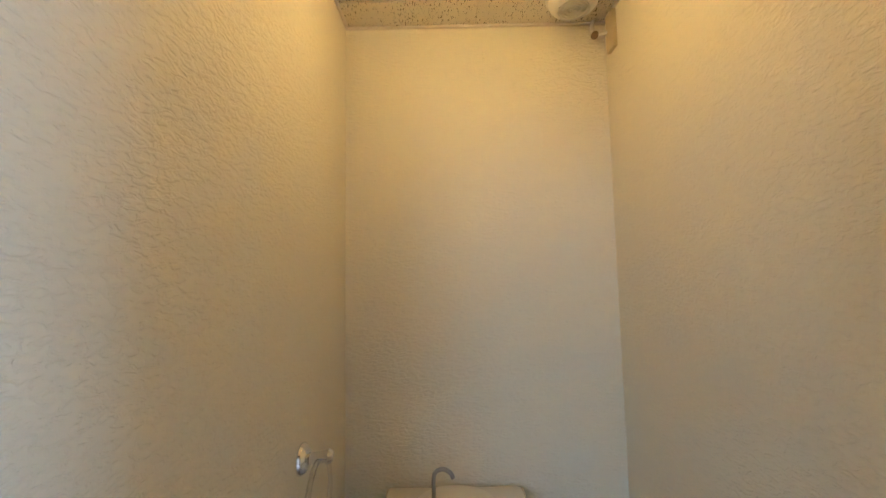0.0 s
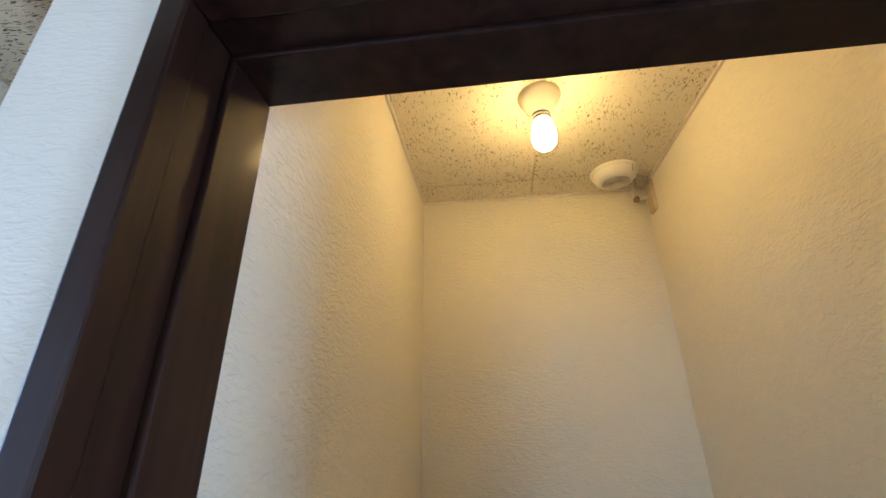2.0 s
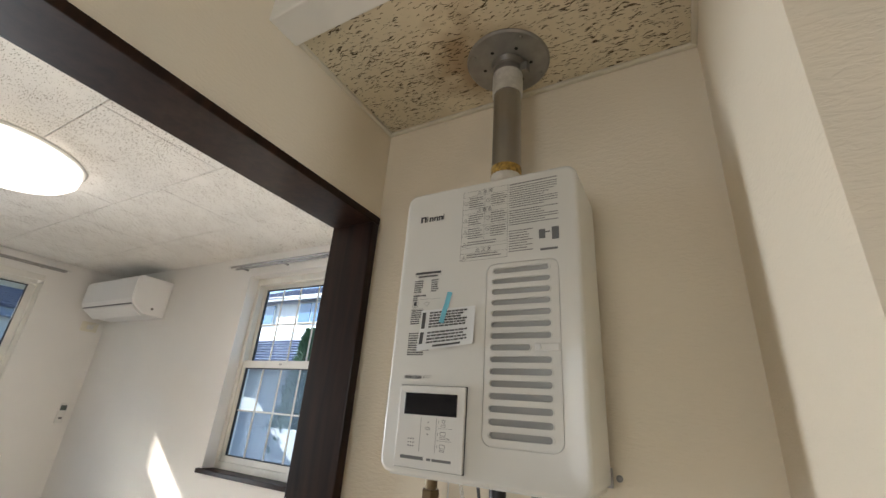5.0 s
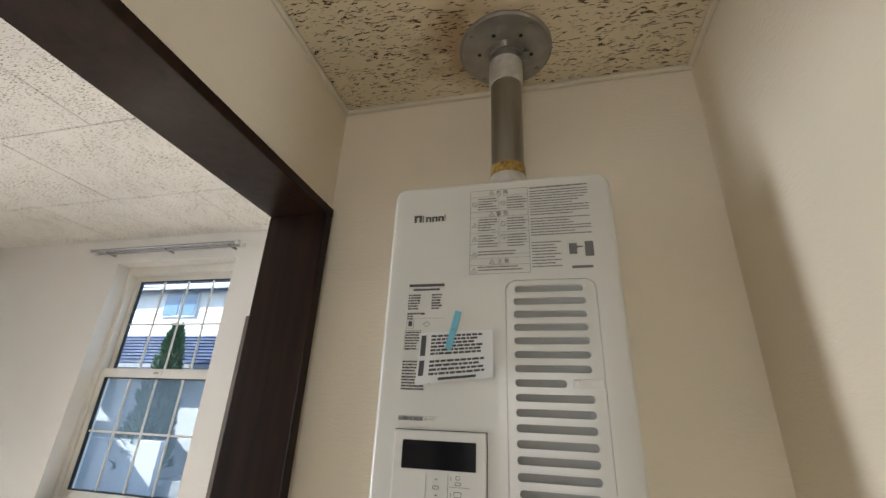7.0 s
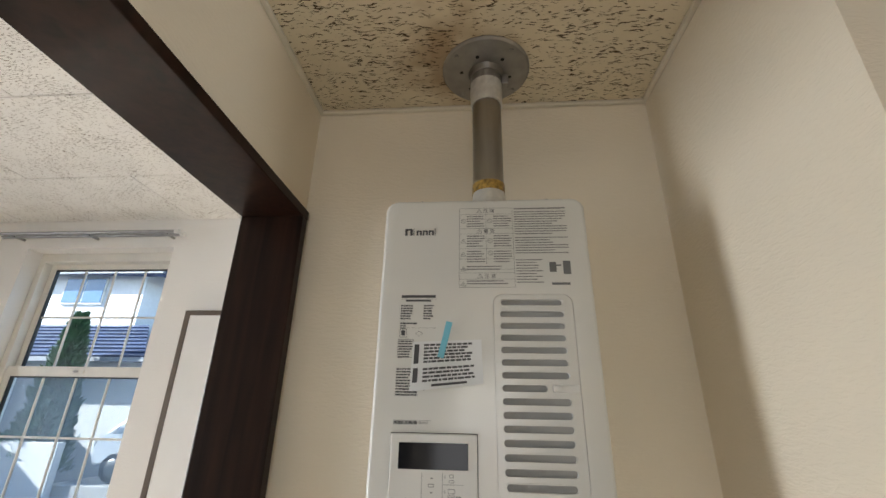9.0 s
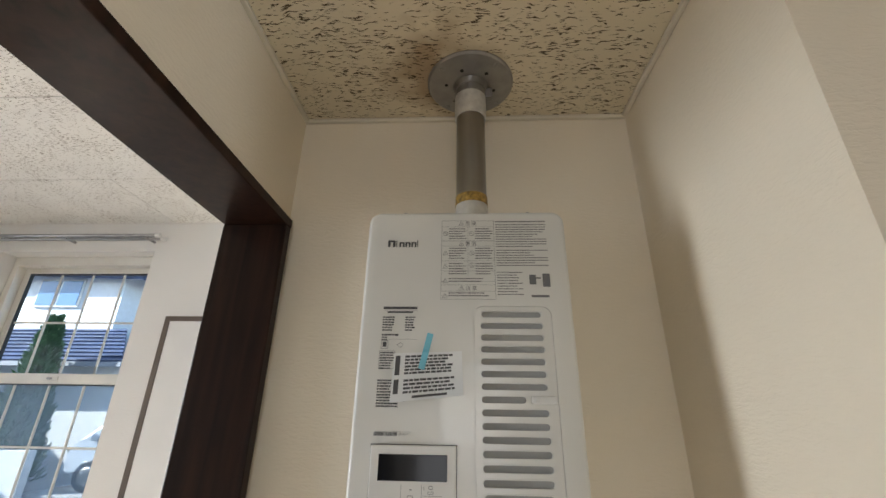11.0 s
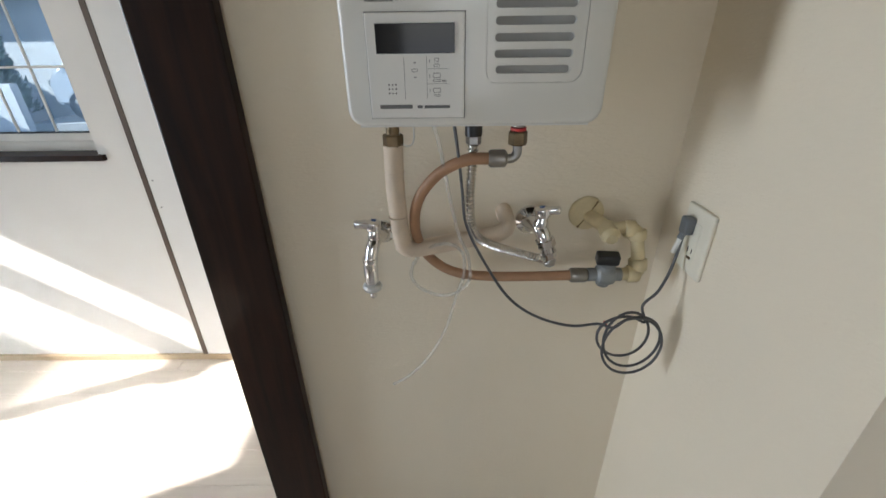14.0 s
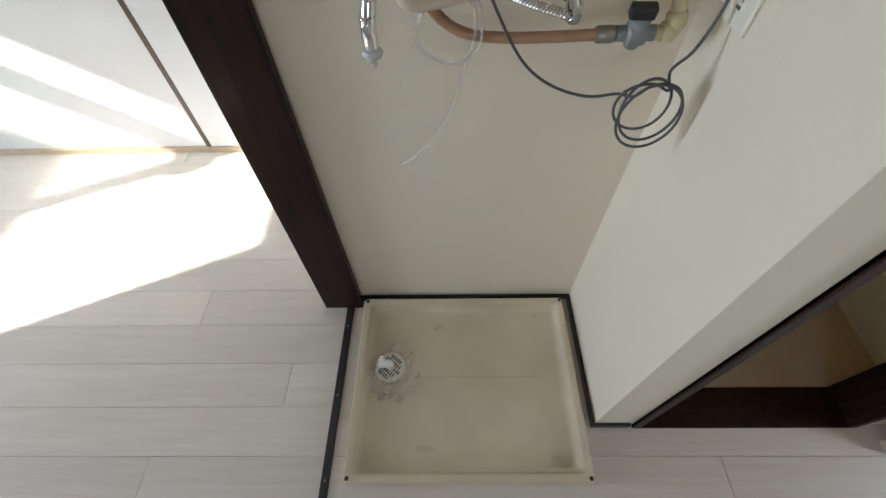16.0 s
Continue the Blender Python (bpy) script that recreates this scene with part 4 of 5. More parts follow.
part("nut", hexnut((0.4895, -0.12, 1.350), (0, 0, 1), 0.0150, 0.022), BRASS, gas, "aged brass nut")
part("red_ring", lathe([(0, 0), (0.0125, 0), (0.0125, 0.005), (0, 0.005)], (0.4895, -0.12, 1.3725), (0, 0, 1), 20), mat("red_plastic", (0.5, 0.03, 0.03), 0.4), gas, "red plastic ring", True)
part("inlet", lathe([(0, 0), (0.0105, 0), (0.0105, 0.016), (0, 0.016)], (0.4895, -0.12, 1.3785), (0, 0, 1), 16), NUT, gas, "", True)
set_local(gas)

valve = thing("gas_valve", "grey gas valve with a black knob on yellowed pipe", "gas valve", (0.68, -0.095, 1.09))
GREY_CAST = mat("grey_cast_metal", (0.22, 0.23, 0.23), 0.5, 0.3, var=0.1, bump=0.2)
part("body", lathe([(0, -0.034), (0.013, -0.034), (0.013, -0.018), (0.019, -0.014), (0.022, 0), (0.019, 0.014), (0.013, 0.018), (0.013, 0.03), (0, 0.03)], (0.680, -0.095, 1.092), (1, 0, 0), 24), GREY_CAST, valve, "", True)
part("bonnet", lathe([(0, -0.026), (0.012, -0.024), (0.016, -0.012), (0.016, 0.026), (0.011, 0.03), (0, 0.03)], (0.680, -0.095, 1.092), (0, -0.2, 1), 20), GREY_CAST, valve, "", True)
part("knob", box(-0.021, 0.021, -0.011, 0.011, 0, 0.022, 0.004, 2), BLACK_P, valve, "black plastic knob").matrix_basis = pose(0.677, -0.101, 1.121, 12, 0, -6)
part("pipe", tube([(0.708, -0.095, 1.092), (0.735, -0.094, 1.093), (0.744, -0.092, 1.100), (0.743, -0.088, 1.115), (0.739, -0.078, 1.150), (0.737, -0.073, 1.168), (0.728, -0.068, 1.176), (0.710, -0.063, 1.177), (0.690, -0.060, 1.172)], 0.0125, 6, 14), BEIGE_PIPE, valve, "yellowed coated pipe", True)
for c, ax, L in (((0.722, -0.0945, 1.0925), (1, 0, 0), 0.022), ((0.7435, -0.092, 1.099), (-0.1, 0.2, 1), 0.024), ((0.7385, -0.0745, 1.156), (-0.1, 0.2, 1), 0.02), ((0.733, -0.070, 1.176), (-1, 0.15, 0), 0.02)):
    part("elbow_collar", lathe([(0, 0), (0.0150, 0), (0.0172, 0.003), (0.0172, L - 0.003), (0.0150, L), (0, L)], c, ax, 18), BEIGE_PIPE, valve, "", True)
part("tee", lathe([(0, 0), (0.016, 0), (0.018, 0.004), (0.018, 0.03), (0.013, 0.036), (0.011, 0.042), (0, 0.042)], (0.688, -0.046, 1.172), (-0.05, -1, -0.25), 20), BEIGE_PIPE, valve, "", True)
part("stub", tube([(0.664, -0.002, 1.178), (0.672, -0.03, 1.177), (0.688, -0.055, 1.172)], 0.014, 6, 16), BEIGE_PIPE, valve, "", True)
part("wall_flange", lathe([(0, 0), (0.036, 0), (0.035, 0.005), (0.025, 0.010), (0, 0.012)], (0.660, 0.0, 1.182), (0, -1, 0), 32), BEIGE_PIPE, valve, "yellowed split wall flange", True)
part("flange_split", box(-0.0006, 0.0006, -0.0125, -0.004, -0.033, 0.033), mat("brown_crack", (0.2, 0.14, 0.06), 0.8), valve).matrix_basis = pose(0.660, 0.0, 1.182, 0, 32, 0)
set_local(valve)

RIBBED = mat("bright_corrugated_steel", (0.58, 0.56, 0.52), 0.25, 1.0, var=0.1, scale=40)
flex = thing("flexible_pipe", "corrugated stainless flexible water pipe", "pipe", (0.42, -0.11, 1.1))
part("corrugated_hose", tube([(0.4195, -0.112, 1.352), (0.418, -0.112, 1.314), (0.415, -0.112, 1.258), (0.419, -0.107, 1.205), (0.432, -0.103, 1.178), (0.456, -0.096, 1.160), (0.511, -0.082, 1.134), (0.556, -0.072, 1.116), (0.574, -0.068, 1.108)], 0.0088, 10, 12, 0.0026, 0.0066), RIBBED, flex)
part("nut", hexnut((0.4195, -0.112, 1.350), (0, 0, 1), 0.0125, 0.014), STEEL, flex, "steel nut")
part("nut", hexnut((0.570, -0.069, 1.110), (0.75, 0.2, -0.25), 0.0125, 0.016), STEEL, flex, "steel nut")
part("inlet", lathe([(0, 0), (0.014, 0), (0.014, 0.03), (0, 0.03)], (0.4195, -0.112, 1.364), (0, 0, 1), 16), BLACK_P, flex, "dark heater inlet", True)
set_local(flex)


def lever(parent, x, y, z, span, turn):
    """Tap handle: a short chrome wing lever on a spindle with a coloured spot."""
    h = part("handle", lathe([(0, -0.004), (0.015, -0.003), (0.0165, 0.004), (0.015, 0.013), (0.010, 0.016), (0, 0.0165)], seg=20), CHROME, parent, "chrome wing handle", True)
    wing = box(-span * 0.2, span, -0.0095, 0.0095, 0.001, 0.015, 0.004, 3)
    for v in wing.verts:
        v.co.y *= 1.25 - 0.5 * max(0.0, v.co.x) / span
    part("wing", wing, CHROME, h, "", True)
    h.matrix_basis = pose(x, y, z, 0, -8, turn)
    part("spot", lathe([(0, 0), (0.0055, 0), (0.005, 0.0015), (0, 0.002)], (0, 0, 0.016), (0, 0, 1), 14), mat("blue_spot", (0.03, 0.08, 0.25), 0.3), h, "blue spot")
    return h


tap1 = thing("washing_machine_tap", "chrome wall tap with a washing machine nozzle", "tap", (0.243, 0, 1.14), "taps under the heater")
part("flange", lathe([(0, 0), (0.025, 0), (0.024, 0.005), (0.015, 0.010), (0.012, 0.016), (0, 0.016)], (0.243, 0, 1.145), (0, -1, 0), 28), CHROME, tap1, "", True)
part("body", tube([(0.243, -0.01, 1.145), (0.235, -0.042, 1.150), (0.229, -0.056, 1.140), (0.225, -0.062, 1.122), (0.222, -0.066, 1.100)], 0.0135, 6, 16), CHROME, tap1, "", True)
part("bonnet", lathe([(0, 0), (0.013, 0), (0.014, 0.008), (0.011, 0.018), (0.008, 0.026), (0, 0.026)], (0.232, -0.048, 1.150), (0, -0.1, 1), 18), CHROME, tap1, "", True)
part("ring", lathe([(0, 0), (0.0155, 0), (0.0155, 0.009), (0, 0.009)], (0.2225, -0.066, 1.108), (0, 0, 1), 20), CHROME, tap1, "", True)
part("barrel", lathe([(0, 0), (0.013, 0), (0.0145, 0.006), (0.0145, 0.04), (0.012, 0.05), (0, 0.05)], (0.2215, -0.067, 1.060), (0, 0, 1), 20), CHROME, tap1, "", True)
part("guard", lathe([(0.010, 0.0), (0.017, 0.001), (0.020, 0.008), (0.017, 0.014), (0.012, 0.016), (0.010, 0.0)], (0.2215, -0.067, 1.044), (0, 0, 1), 20), mat("frosted_cap", (0.6, 0.6, 0.58), 0.25), tap1, "clear plastic guard", True)
part("nozzle", lathe([(0, 0), (0.006, 0), (0.0075, 0.003), (0.006, 0.010), (0.010, 0.016), (0.010, 0.04), (0, 0.04)], (0.2215, -0.067, 1.026), (0, 0, 1), 16), CHROME, tap1, "", True)
lever(tap1, 0.2315, -0.051, 1.175, 0.038, 200)
set_local(tap1)

tap2 = thing("stop_valve", "chrome angled stop valve feeding the flexible pipe", "tap", (0.54, 0, 1.17), "taps under the heater")
part("flange", lathe([(0, 0), (0.031, 0), (0.030, 0.006), (0.018, 0.012), (0.013, 0.018), (0, 0.018)], (0.546, 0, 1.168), (0, -1, 0), 28), CHROME, tap2, "", True)
part("body", tube([(0.541, -0.01, 1.170), (0.551, -0.04, 1.175), (0.560, -0.055, 1.165), (0.568, -0.060, 1.145), (0.577, -0.063, 1.118)], 0.0145, 6, 16), CHROME, tap2, "", True)
part("collar", lathe([(0, 0), (0.019, 0), (0.019, 0.014), (0, 0.014)], (0.566, -0.060, 1.152), (0.3, -0.05, -1), 8), CHROME, tap2)
part("collar", lathe([(0, 0), (0.0155, 0), (0.0155, 0.012), (0, 0.012)], (0.574, -0.063, 1.126), (0.3, -0.05, -1), 8), CHROME, tap2)
part("bonnet", lathe([(0, 0), (0.014, 0), (0.015, 0.01), (0.011, 0.02), (0.008, 0.03), (0, 0.03)], (0.557, -0.050, 1.172), (0.1, -0.1, 1), 18), CHROME, tap2, "", True)
lever(tap2, 0.559, -0.053, 1.200, 0.034, -15)
set_local(tap2)

drain = thing("drain_tube", "thin clear vinyl drain tube looped on the wall", "tube", (0.36, -0.08, 1.08))
loop = [(0.352, -0.12, 1.396), (0.366, -0.12, 1.343), (0.379, -0.112, 1.268), (0.397, -0.1, 1.182), (0.416, -0.092, 1.130), (0.416, -0.085, 1.068), (0.371, -0.08, 1.036), (0.320, -0.08, 1.056), (0.304, -0.08, 1.092),
        (0.328, -0.082, 1.138), (0.372, -0.086, 1.157), (0.404, -0.088, 1.140), (0.408, -0.085, 1.09), (0.394, -0.08, 1.035), (0.37, -0.06, 0.933), (0.329, -0.045, 0.841), (0.28, -0.035, 0.775), (0.241, -0.03, 0.744)]
part("tube", tube(loop, 0.0032, 8, 10), CLEAR_TUBE, drain, "", True)
set_local(drain)
thin = thing("thin_wire", "thin white wire looping under the heater", "wire", (0.31, -0.1, 1.39))
part("wire", tube([(0.295, -0.1, 1.396), (0.300, -0.1, 1.356), (0.312, -0.1, 1.345), (0.322, -0.1, 1.356), (0.322, -0.1, 1.396)], 0.0014, 8, 8), PLASTIC, thin, "", True)
set_local(thin)

cord = thing("power_cord", "dark grey power cord coiled below the outlet", "power cord", (0.73, -0.14, 1.0))
CC, CR = Vector((0.727, -0.15, 0.972)), 0.052
run = [(0.386, -0.12, 1.398), (0.395, -0.12, 1.334), (0.402, -0.12, 1.271), (0.409, -0.12, 1.212), (0.438, -0.12, 1.146), (0.49, -0.12, 1.06), (0.549, -0.12, 1.012), (0.62, -0.12, 0.988), (0.672, -0.125, 0.996)]
turns = []
for i in range(0, 40):
    a = radians(140 - 30 * i)
    k = i // 12
    f = i / 12
    turns.append((CC.x + (CR + 0.007 * math.sin(2.1 * f)) * math.cos(a) + 0.009 * math.sin(1.7 * f), CC.y - 0.008 + 0.006 * f, CC.z + (CR * 1.12 + 0.010 * math.sin(1.3 * f + 0.4)) * math.sin(a) - 0.010 * math.sin(1.9 * f)))
tail = [(0.742, -0.142, 1.050), (0.768, -0.134, 1.076), (0.786, -0.124, 1.110), (0.796, -0.116, 1.150), (0.801, -0.110, 1.178)]
part("cord", tube(run + turns + tail, 0.0027, 6, 8), CORD, cord, "", True)
part("cord_tag", lathe([(0, 0), (0.0045, 0), (0.0045, 0.03), (0, 0.03)], (0.789, -0.113, 1.148), (0.3, 0.12, 0.9), 10), PLASTIC, cord, "white cord tag")
part("tie", lathe([(0, 0), (0.008, 0), (0.008, 0.004), (0, 0.004)], (0.682, -0.134, 1.000), (1, 0, 0.4), 12), mat("red_tie", (0.45, 0.03, 0.03), 0.5), cord, "red twist tie")
part("plug", box(-0.018, 0.0, -0.011, 0.011, -0.020, 0.012, 0.004, 3), mat("grey_plug", (0.12, 0.13, 0.14), 0.45), cord, "grey plug", True).matrix_basis = pose(0.8135, -0.110, 1.205, 0, 0, 0)
part("plug_neck", tube([(0.802, -0.109, 1.190), (0.797, -0.110, 1.175)], 0.006, 3, 10), mat("grey_plug_neck", (0.12, 0.13, 0.14), 0.45), cord)
set_local(cord)

outlet = thing("wall_outlet", "ivory wall outlet plate on the partition", "outlet", (AX, -0.122, 1.175))
part("plate", box(-0.008, 0, -0.040, 0.040, -0.062, 0.062, 0.003), IVORY, outlet)
part("insert", box(-0.0092, -0.007, -0.014, 0.014, -0.035, 0.035, 0.001), IVORY, outlet, "ivory socket insert")
for dz in (-0.018,):
    for dy in (-0.006, 0.006):
        part("socket_slot", box(-0.0096, -0.009, dy - 0.001, dy + 0.001, dz - 0.005, dz + 0.005), DARKHOLE, outlet, "dark socket slot")
part("earth_terminal", box(-0.0105, -0.009, -0.008, 0.004, -0.034, -0.029, 0.0005), BRASS, outlet, "brass earth terminal")

# ---- washing machine pan ----
PAN = mat("cream_pan_plastic", (0.60, 0.51, 0.36), 0.32, var=0.10, scale=4.5, bump=0.04)
pan = thing("washing_machine_pan", "stained cream plastic washing machine drain pan", "drain pan", (0.4, -0.345, 0))
X0, X1, Y0, Y1 = 0.030, 0.783, -0.652, -0.030
b = bmesh.new()


def round_rect(bm, x0, x1, y0, y1, r, z, seg=5):
    out = []
    for cx, cy, a0 in ((x1 - r, y1 - r, 0), (x0 + r, y1 - r, 90), (x0 + r, y0 + r, 180), (x1 - r, y0 + r, 270)):
        for k in range(seg + 1):
            a = radians(a0 + 90 * k / seg)
            out.append(bm.verts.new((cx + r * math.cos(a), cy + r * math.sin(a), z)))
    return out


levels = [(0.000, 0.012, 0.000), (0.000, 0.012, 0.052), (0.003, 0.012, 0.056), (0.020, 0.014, 0.056), (0.024, 0.016, 0.053), (0.026, 0.018, 0.040), (0.030, 0.02, 0.018), (0.038, 0.02, 0.010), (0.05, 0.02, 0.008)]
loops = [round_rect(b, X0 + d, X1 - d, Y0 + d, Y1 - d, r, z) for d, r, z in levels]
for p, q in zip(loops, loops[1:]):
    for i in range(len(p)):
        b.faces.new((p[i], p[(i + 1) % len(p)], q[(i + 1) % len(q)], q[i]))
b.faces.new(loops[-1])
b.faces.new(loops[0][::-1])
bmesh.ops.recalc_face_normals(b, faces=b.faces)
part("tray", b, PAN, pan, "", True)
for x in (X0 + 0.012, X1 - 0.012):
    for y in (Y0 + 0.012, Y1 - 0.012):
        part("screw_hole", lathe([(0, 0), (0.0066, 0), (0.0066, 0.0005), (0, 0.0005)], (x, y, 0.0562), (0, 0, 1), 12), DARKHOLE, pan, "dark screw hole")
part("centre_rib", box(0.20, 0.66, -0.3200, -0.3188, 0.0078, 0.0086), mat("rib_brown", (0.36, 0.29, 0.19), 0.6), pan)
DX, DY = 0.140, -0.284
part("drain_rim", lathe([(0.0, 0), (0.070, 0), (0.072, 0.002), (0.070, 0.004), (0.060, 0.003), (0, 0.003)], (DX, DY, 0.008), (0, 0, 1), 40), PAN, pan, "", True)
part("drain_joint", lathe([(0.0605, 0.0028), (0.0615, 0.0036), (0.0625, 0.0028), (0.0605, 0.0028)], (DX, DY, 0.008), (0, 0, 1), 40), mat("brown_grime", (0.12, 0.08, 0.04), 0.8), pan)
grate = part("drain_grate", lathe([(0, 0.003), (0.052, 0.003), (0.052, 0.005), (0.047, 0.0065), (0, 0.0065)], (DX, DY, 0.008), (0, 0, 1), 36), mat("white_grate_plastic", (0.74, 0.70, 0.60), 0.35), pan, "slotted drain grate", True)
holes = bmesh.new()
for row in range(-4, 5):
    for k in range(-2, 3):
        u, v = k * 0.0175, row * 0.0095
        if math.hypot(u, v) < 0.040:
            h = box(u - 0.0066, u + 0.0066, v - 0.0025, v + 0.0025, 0, 0.0006)
            bmesh.ops.rotate(h, cent=(0, 0, 0), matrix=Matrix.Rotation(radians(52), 3, "Z"), verts=h.verts)
            bmesh.ops.translate(h, vec=(DX, DY, 0.0146), verts=h.verts)
            tmp = bpy.data.meshes.new("t")
            h.to_mesh(tmp)
            h.free()
            holes.from_mesh(tmp)
            bpy.data.meshes.remove(tmp)
part("drain_slots", holes, DARKHOLE, grate, "dark drain slots")
part("hose_elbow", tube([(DX, DY + 0.004, 0.014), (DX, DY + 0.004, 0.028), (DX - 0.006, DY + 0.004, 0.036), (DX - 0.018, DY + 0.004, 0.037), (DX - 0.038, DY + 0.004, 0.036)], 0.0145, 6, 18), mat("white_elbow_plastic", (0.76, 0.74, 0.68), 0.3), pan, "white hose elbow", True)
for sx, sy, sw, sh in ((0.70, -0.60, 0.045, 0.03), (0.68, -0.085, 0.008, 0.006), (0.27, -0.55, 0.03, 0.012), (0.31, -0.13, 0.02, 0.02)):
    stain = lathe([(0, 0), (1, 0), (0.9, 0.0003), (0, 0.0003)], seg=20)
    for v in stain.verts:
        k = 1 + 0.25 * noise.noise(Vector((v.co.x * 3 + sx * 50, v.co.y * 3, 0)))
        v.co = Vector((sx + v.co.x * sw * k, sy + v.co.y * sh * k, 0.0082 + v.co.z))
    part("stain", stain, mat("brown_stain", (0.57, 0.48, 0.33), 0.45, var=0.12, scale=40), pan, "faint brown stain")
fb = bmesh.new()
frng = random.Random(3)
FN = 16
vs = {}
for i in range(FN + 1):
    for j in range(FN + 1):
        x, y = DX - 0.09 + 0.21 * i / FN, DY - 0.14 + 0.24 * j / FN
        n = noise.noise(Vector((x * 38, y * 38, 1.3)))
        keep = math.hypot((x - DX - 0.02) / 0.105, (y - DY + 0.02) / 0.115) + 0.25 * noise.noise(Vector((x * 25, y * 25, 7)))
        vs[i, j] = (fb.verts.new((x + 0.004 * n, y + 0.004 * n, 0.0155 + 0.020 * abs(n) + 0.004 * frng.random())), keep)
for i in range(FN):
    for j in range(FN):
        q = [vs[i, j], vs[i + 1, j], vs[i + 1, j + 1], vs[i, j + 1]]
        if max(k for _, k in q) < 1.0 and math.hypot(q[0][0].co.x - DX - 0.005, q[0][0].co.y - DY) > 0.045:
            fb.faces.new([v for v, _ in q])
bmesh.ops.delete(fb, geom=[v for v in fb.verts if not v.link_faces], context="VERTS")
FILM = bpy.data.materials.new("clear_wrinkled_film")
FILM.use_nodes = True
ft = FILM.node_tree
for nd in list(ft.nodes):
    if nd.type == "BSDF_PRINCIPLED":
        ft.nodes.remove(nd)
mixs, tr, gl = ft.nodes.new("ShaderNodeMixShader"), ft.nodes.new("ShaderNodeBsdfTransparent"), ft.nodes.new("ShaderNodeBsdfGlossy")
gl.inputs["Roughness"].default_value = 0.12
mixs.inputs[0].default_value = 0.24
ft.links.new(tr.outputs[0], mixs.inputs[1])
ft.links.new(gl.outputs[0], mixs.inputs[2])
ft.links.new(mixs.outputs[0], ft.nodes["Material Output"].inputs[0])
part("plastic_film", fb, FILM, pan, "crumpled clear plastic film")
set_local(pan)

strip_t = thing("threshold_strip", "dark brown floor threshold strip with screws", "threshold", (-0.03, -1.1, 0))
part("strip", box(-0.049, -0.022, OY0, OY1, 0.0, 0.008, 0.003), BLACK_TRIM, strip_t)
for k in range(5):
    part("screw", lathe([(0, 0), (0.003, 0), (0.002, 0.001), (0, 0.001)], (-0.0355, -0.12 - 0.26 * k, 0.008), (0, 0, 1), 10), SCREW, strip_t, "", True)
set_local(strip_t)

# ---- living room windows ----
def sash_window():
    w = thing("window_1", "white double-hung sash window with white glazing bars", "window", (-1.43, 1.0, WZ0), kind="structure")
    fy0, fy1 = LY + 0.075, LY + 0.145
    for nm, b in (("frame_head", (WX0, WX1, fy0, fy1, WZ1 - 0.045, WZ1)), ("frame_sill", (WX0, WX1, fy0, fy1, WZ0, WZ0 + 0.04)),
                  ("frame_side", (WX0, WX0 + 0.03, fy0, fy1, WZ0 + 0.04, WZ1 - 0.045)), ("frame_side", (WX1 - 0.03, WX1, fy0, fy1, WZ0 + 0.04, WZ1 - 0.045))):
        part(nm, box(*b, 0.003), ALU, w)
    zm = 1.70
    for nm, y, z0, z1, rail in (("upper_sash", fy0 + 0.042, zm - 0.02, WZ1 - 0.045, 0.028), ("lower_sash", fy0 + 0.012, WZ0 + 0.04, zm + 0.022, 0.045)):
        x0, x1 = WX0 + 0.03, WX1 - 0.03
        s = part(nm, box(x0, x1, y, y + 0.024, z1 - rail, z1, 0.002), ALU, w)
        part("rail", box(x0, x1, y, y + 0.024, z0, z0 + 0.032, 0.002), ALU, s)
        for a in (x0, x1 - 0.028):
            part("stile", box(a, a + 0.028, y, y + 0.024, z0 + 0.032, z1 - rail, 0.002), ALU, s)
        gx0, gx1, gz0, gz1 = x0 + 0.028, x1 - 0.028, z0 + 0.032, z1 - rail
        for g in ((gx0, gx1, gz1 - 0.006, gz1), (gx0, gx1, gz0, gz0 + 0.005), (gx0, gx0 + 0.005, gz0, gz1), (gx1 - 0.005, gx1, gz0, gz1)):
            part("gasket", box(g[0], g[1], y + 0.004, y + 0.020, g[2], g[3]), GASKET, s, "dark gasket")
        pane = part("pane", box(gx0, gx1, y + 0.018, y + 0.021, gz0, gz1), GLASS, s, "glass pane with the blue outdoor light in its tint")
        pane.visible_shadow = False
        for k in range(1, 4):
            x = gx0 + (gx1 - gx0) * k / 4
            part("muntin", box(x - 0.0045, x + 0.0045, y + 0.008, y + 0.016, gz0, gz1, 0.001, 1), ALU, s, "white glazing bar")
        if nm == "lower_sash":
            part("screen_mesh", box(gx0, gx1, y + 0.036, y + 0.0375, gz0, gz1), HAZE_MESH, s, "insect screen mesh with bluish haze in its colour")
        z = gz0 + (gz1 - gz0) * 0.5
        part("muntin", box(gx0, gx1, y + 0.009, y + 0.015, z - 0.0045, z + 0.0045, 0.001, 1), ALU, s, "white glazing bar")
        if nm == "lower_sash":
            part("lock", box(-1.475, -1.405, y - 0.006, y, z1 - 0.032, z1 - 0.012, 0.002), ALU, s, "small sash lock")
            part("lock_knob", box(-1.452, -1.428, y - 0.012, y - 0.005, z1 - 0.027, z1 - 0.017, 0.003), STEEL, s)
    set_local_deep(w)
    return w


def set_local_deep(root):
    for c in root.children:
        c.location = c.location - root.location


sash_window()
solid("window_sill", box(WX0 - 0.03, WX1 + 0.03, LY - 0.022, LY + 0.075, WZ0 - 0.022, WZ0 + 0.002, 0.003), DARK_WOOD, "dark stained wooden window sill", "window sill")


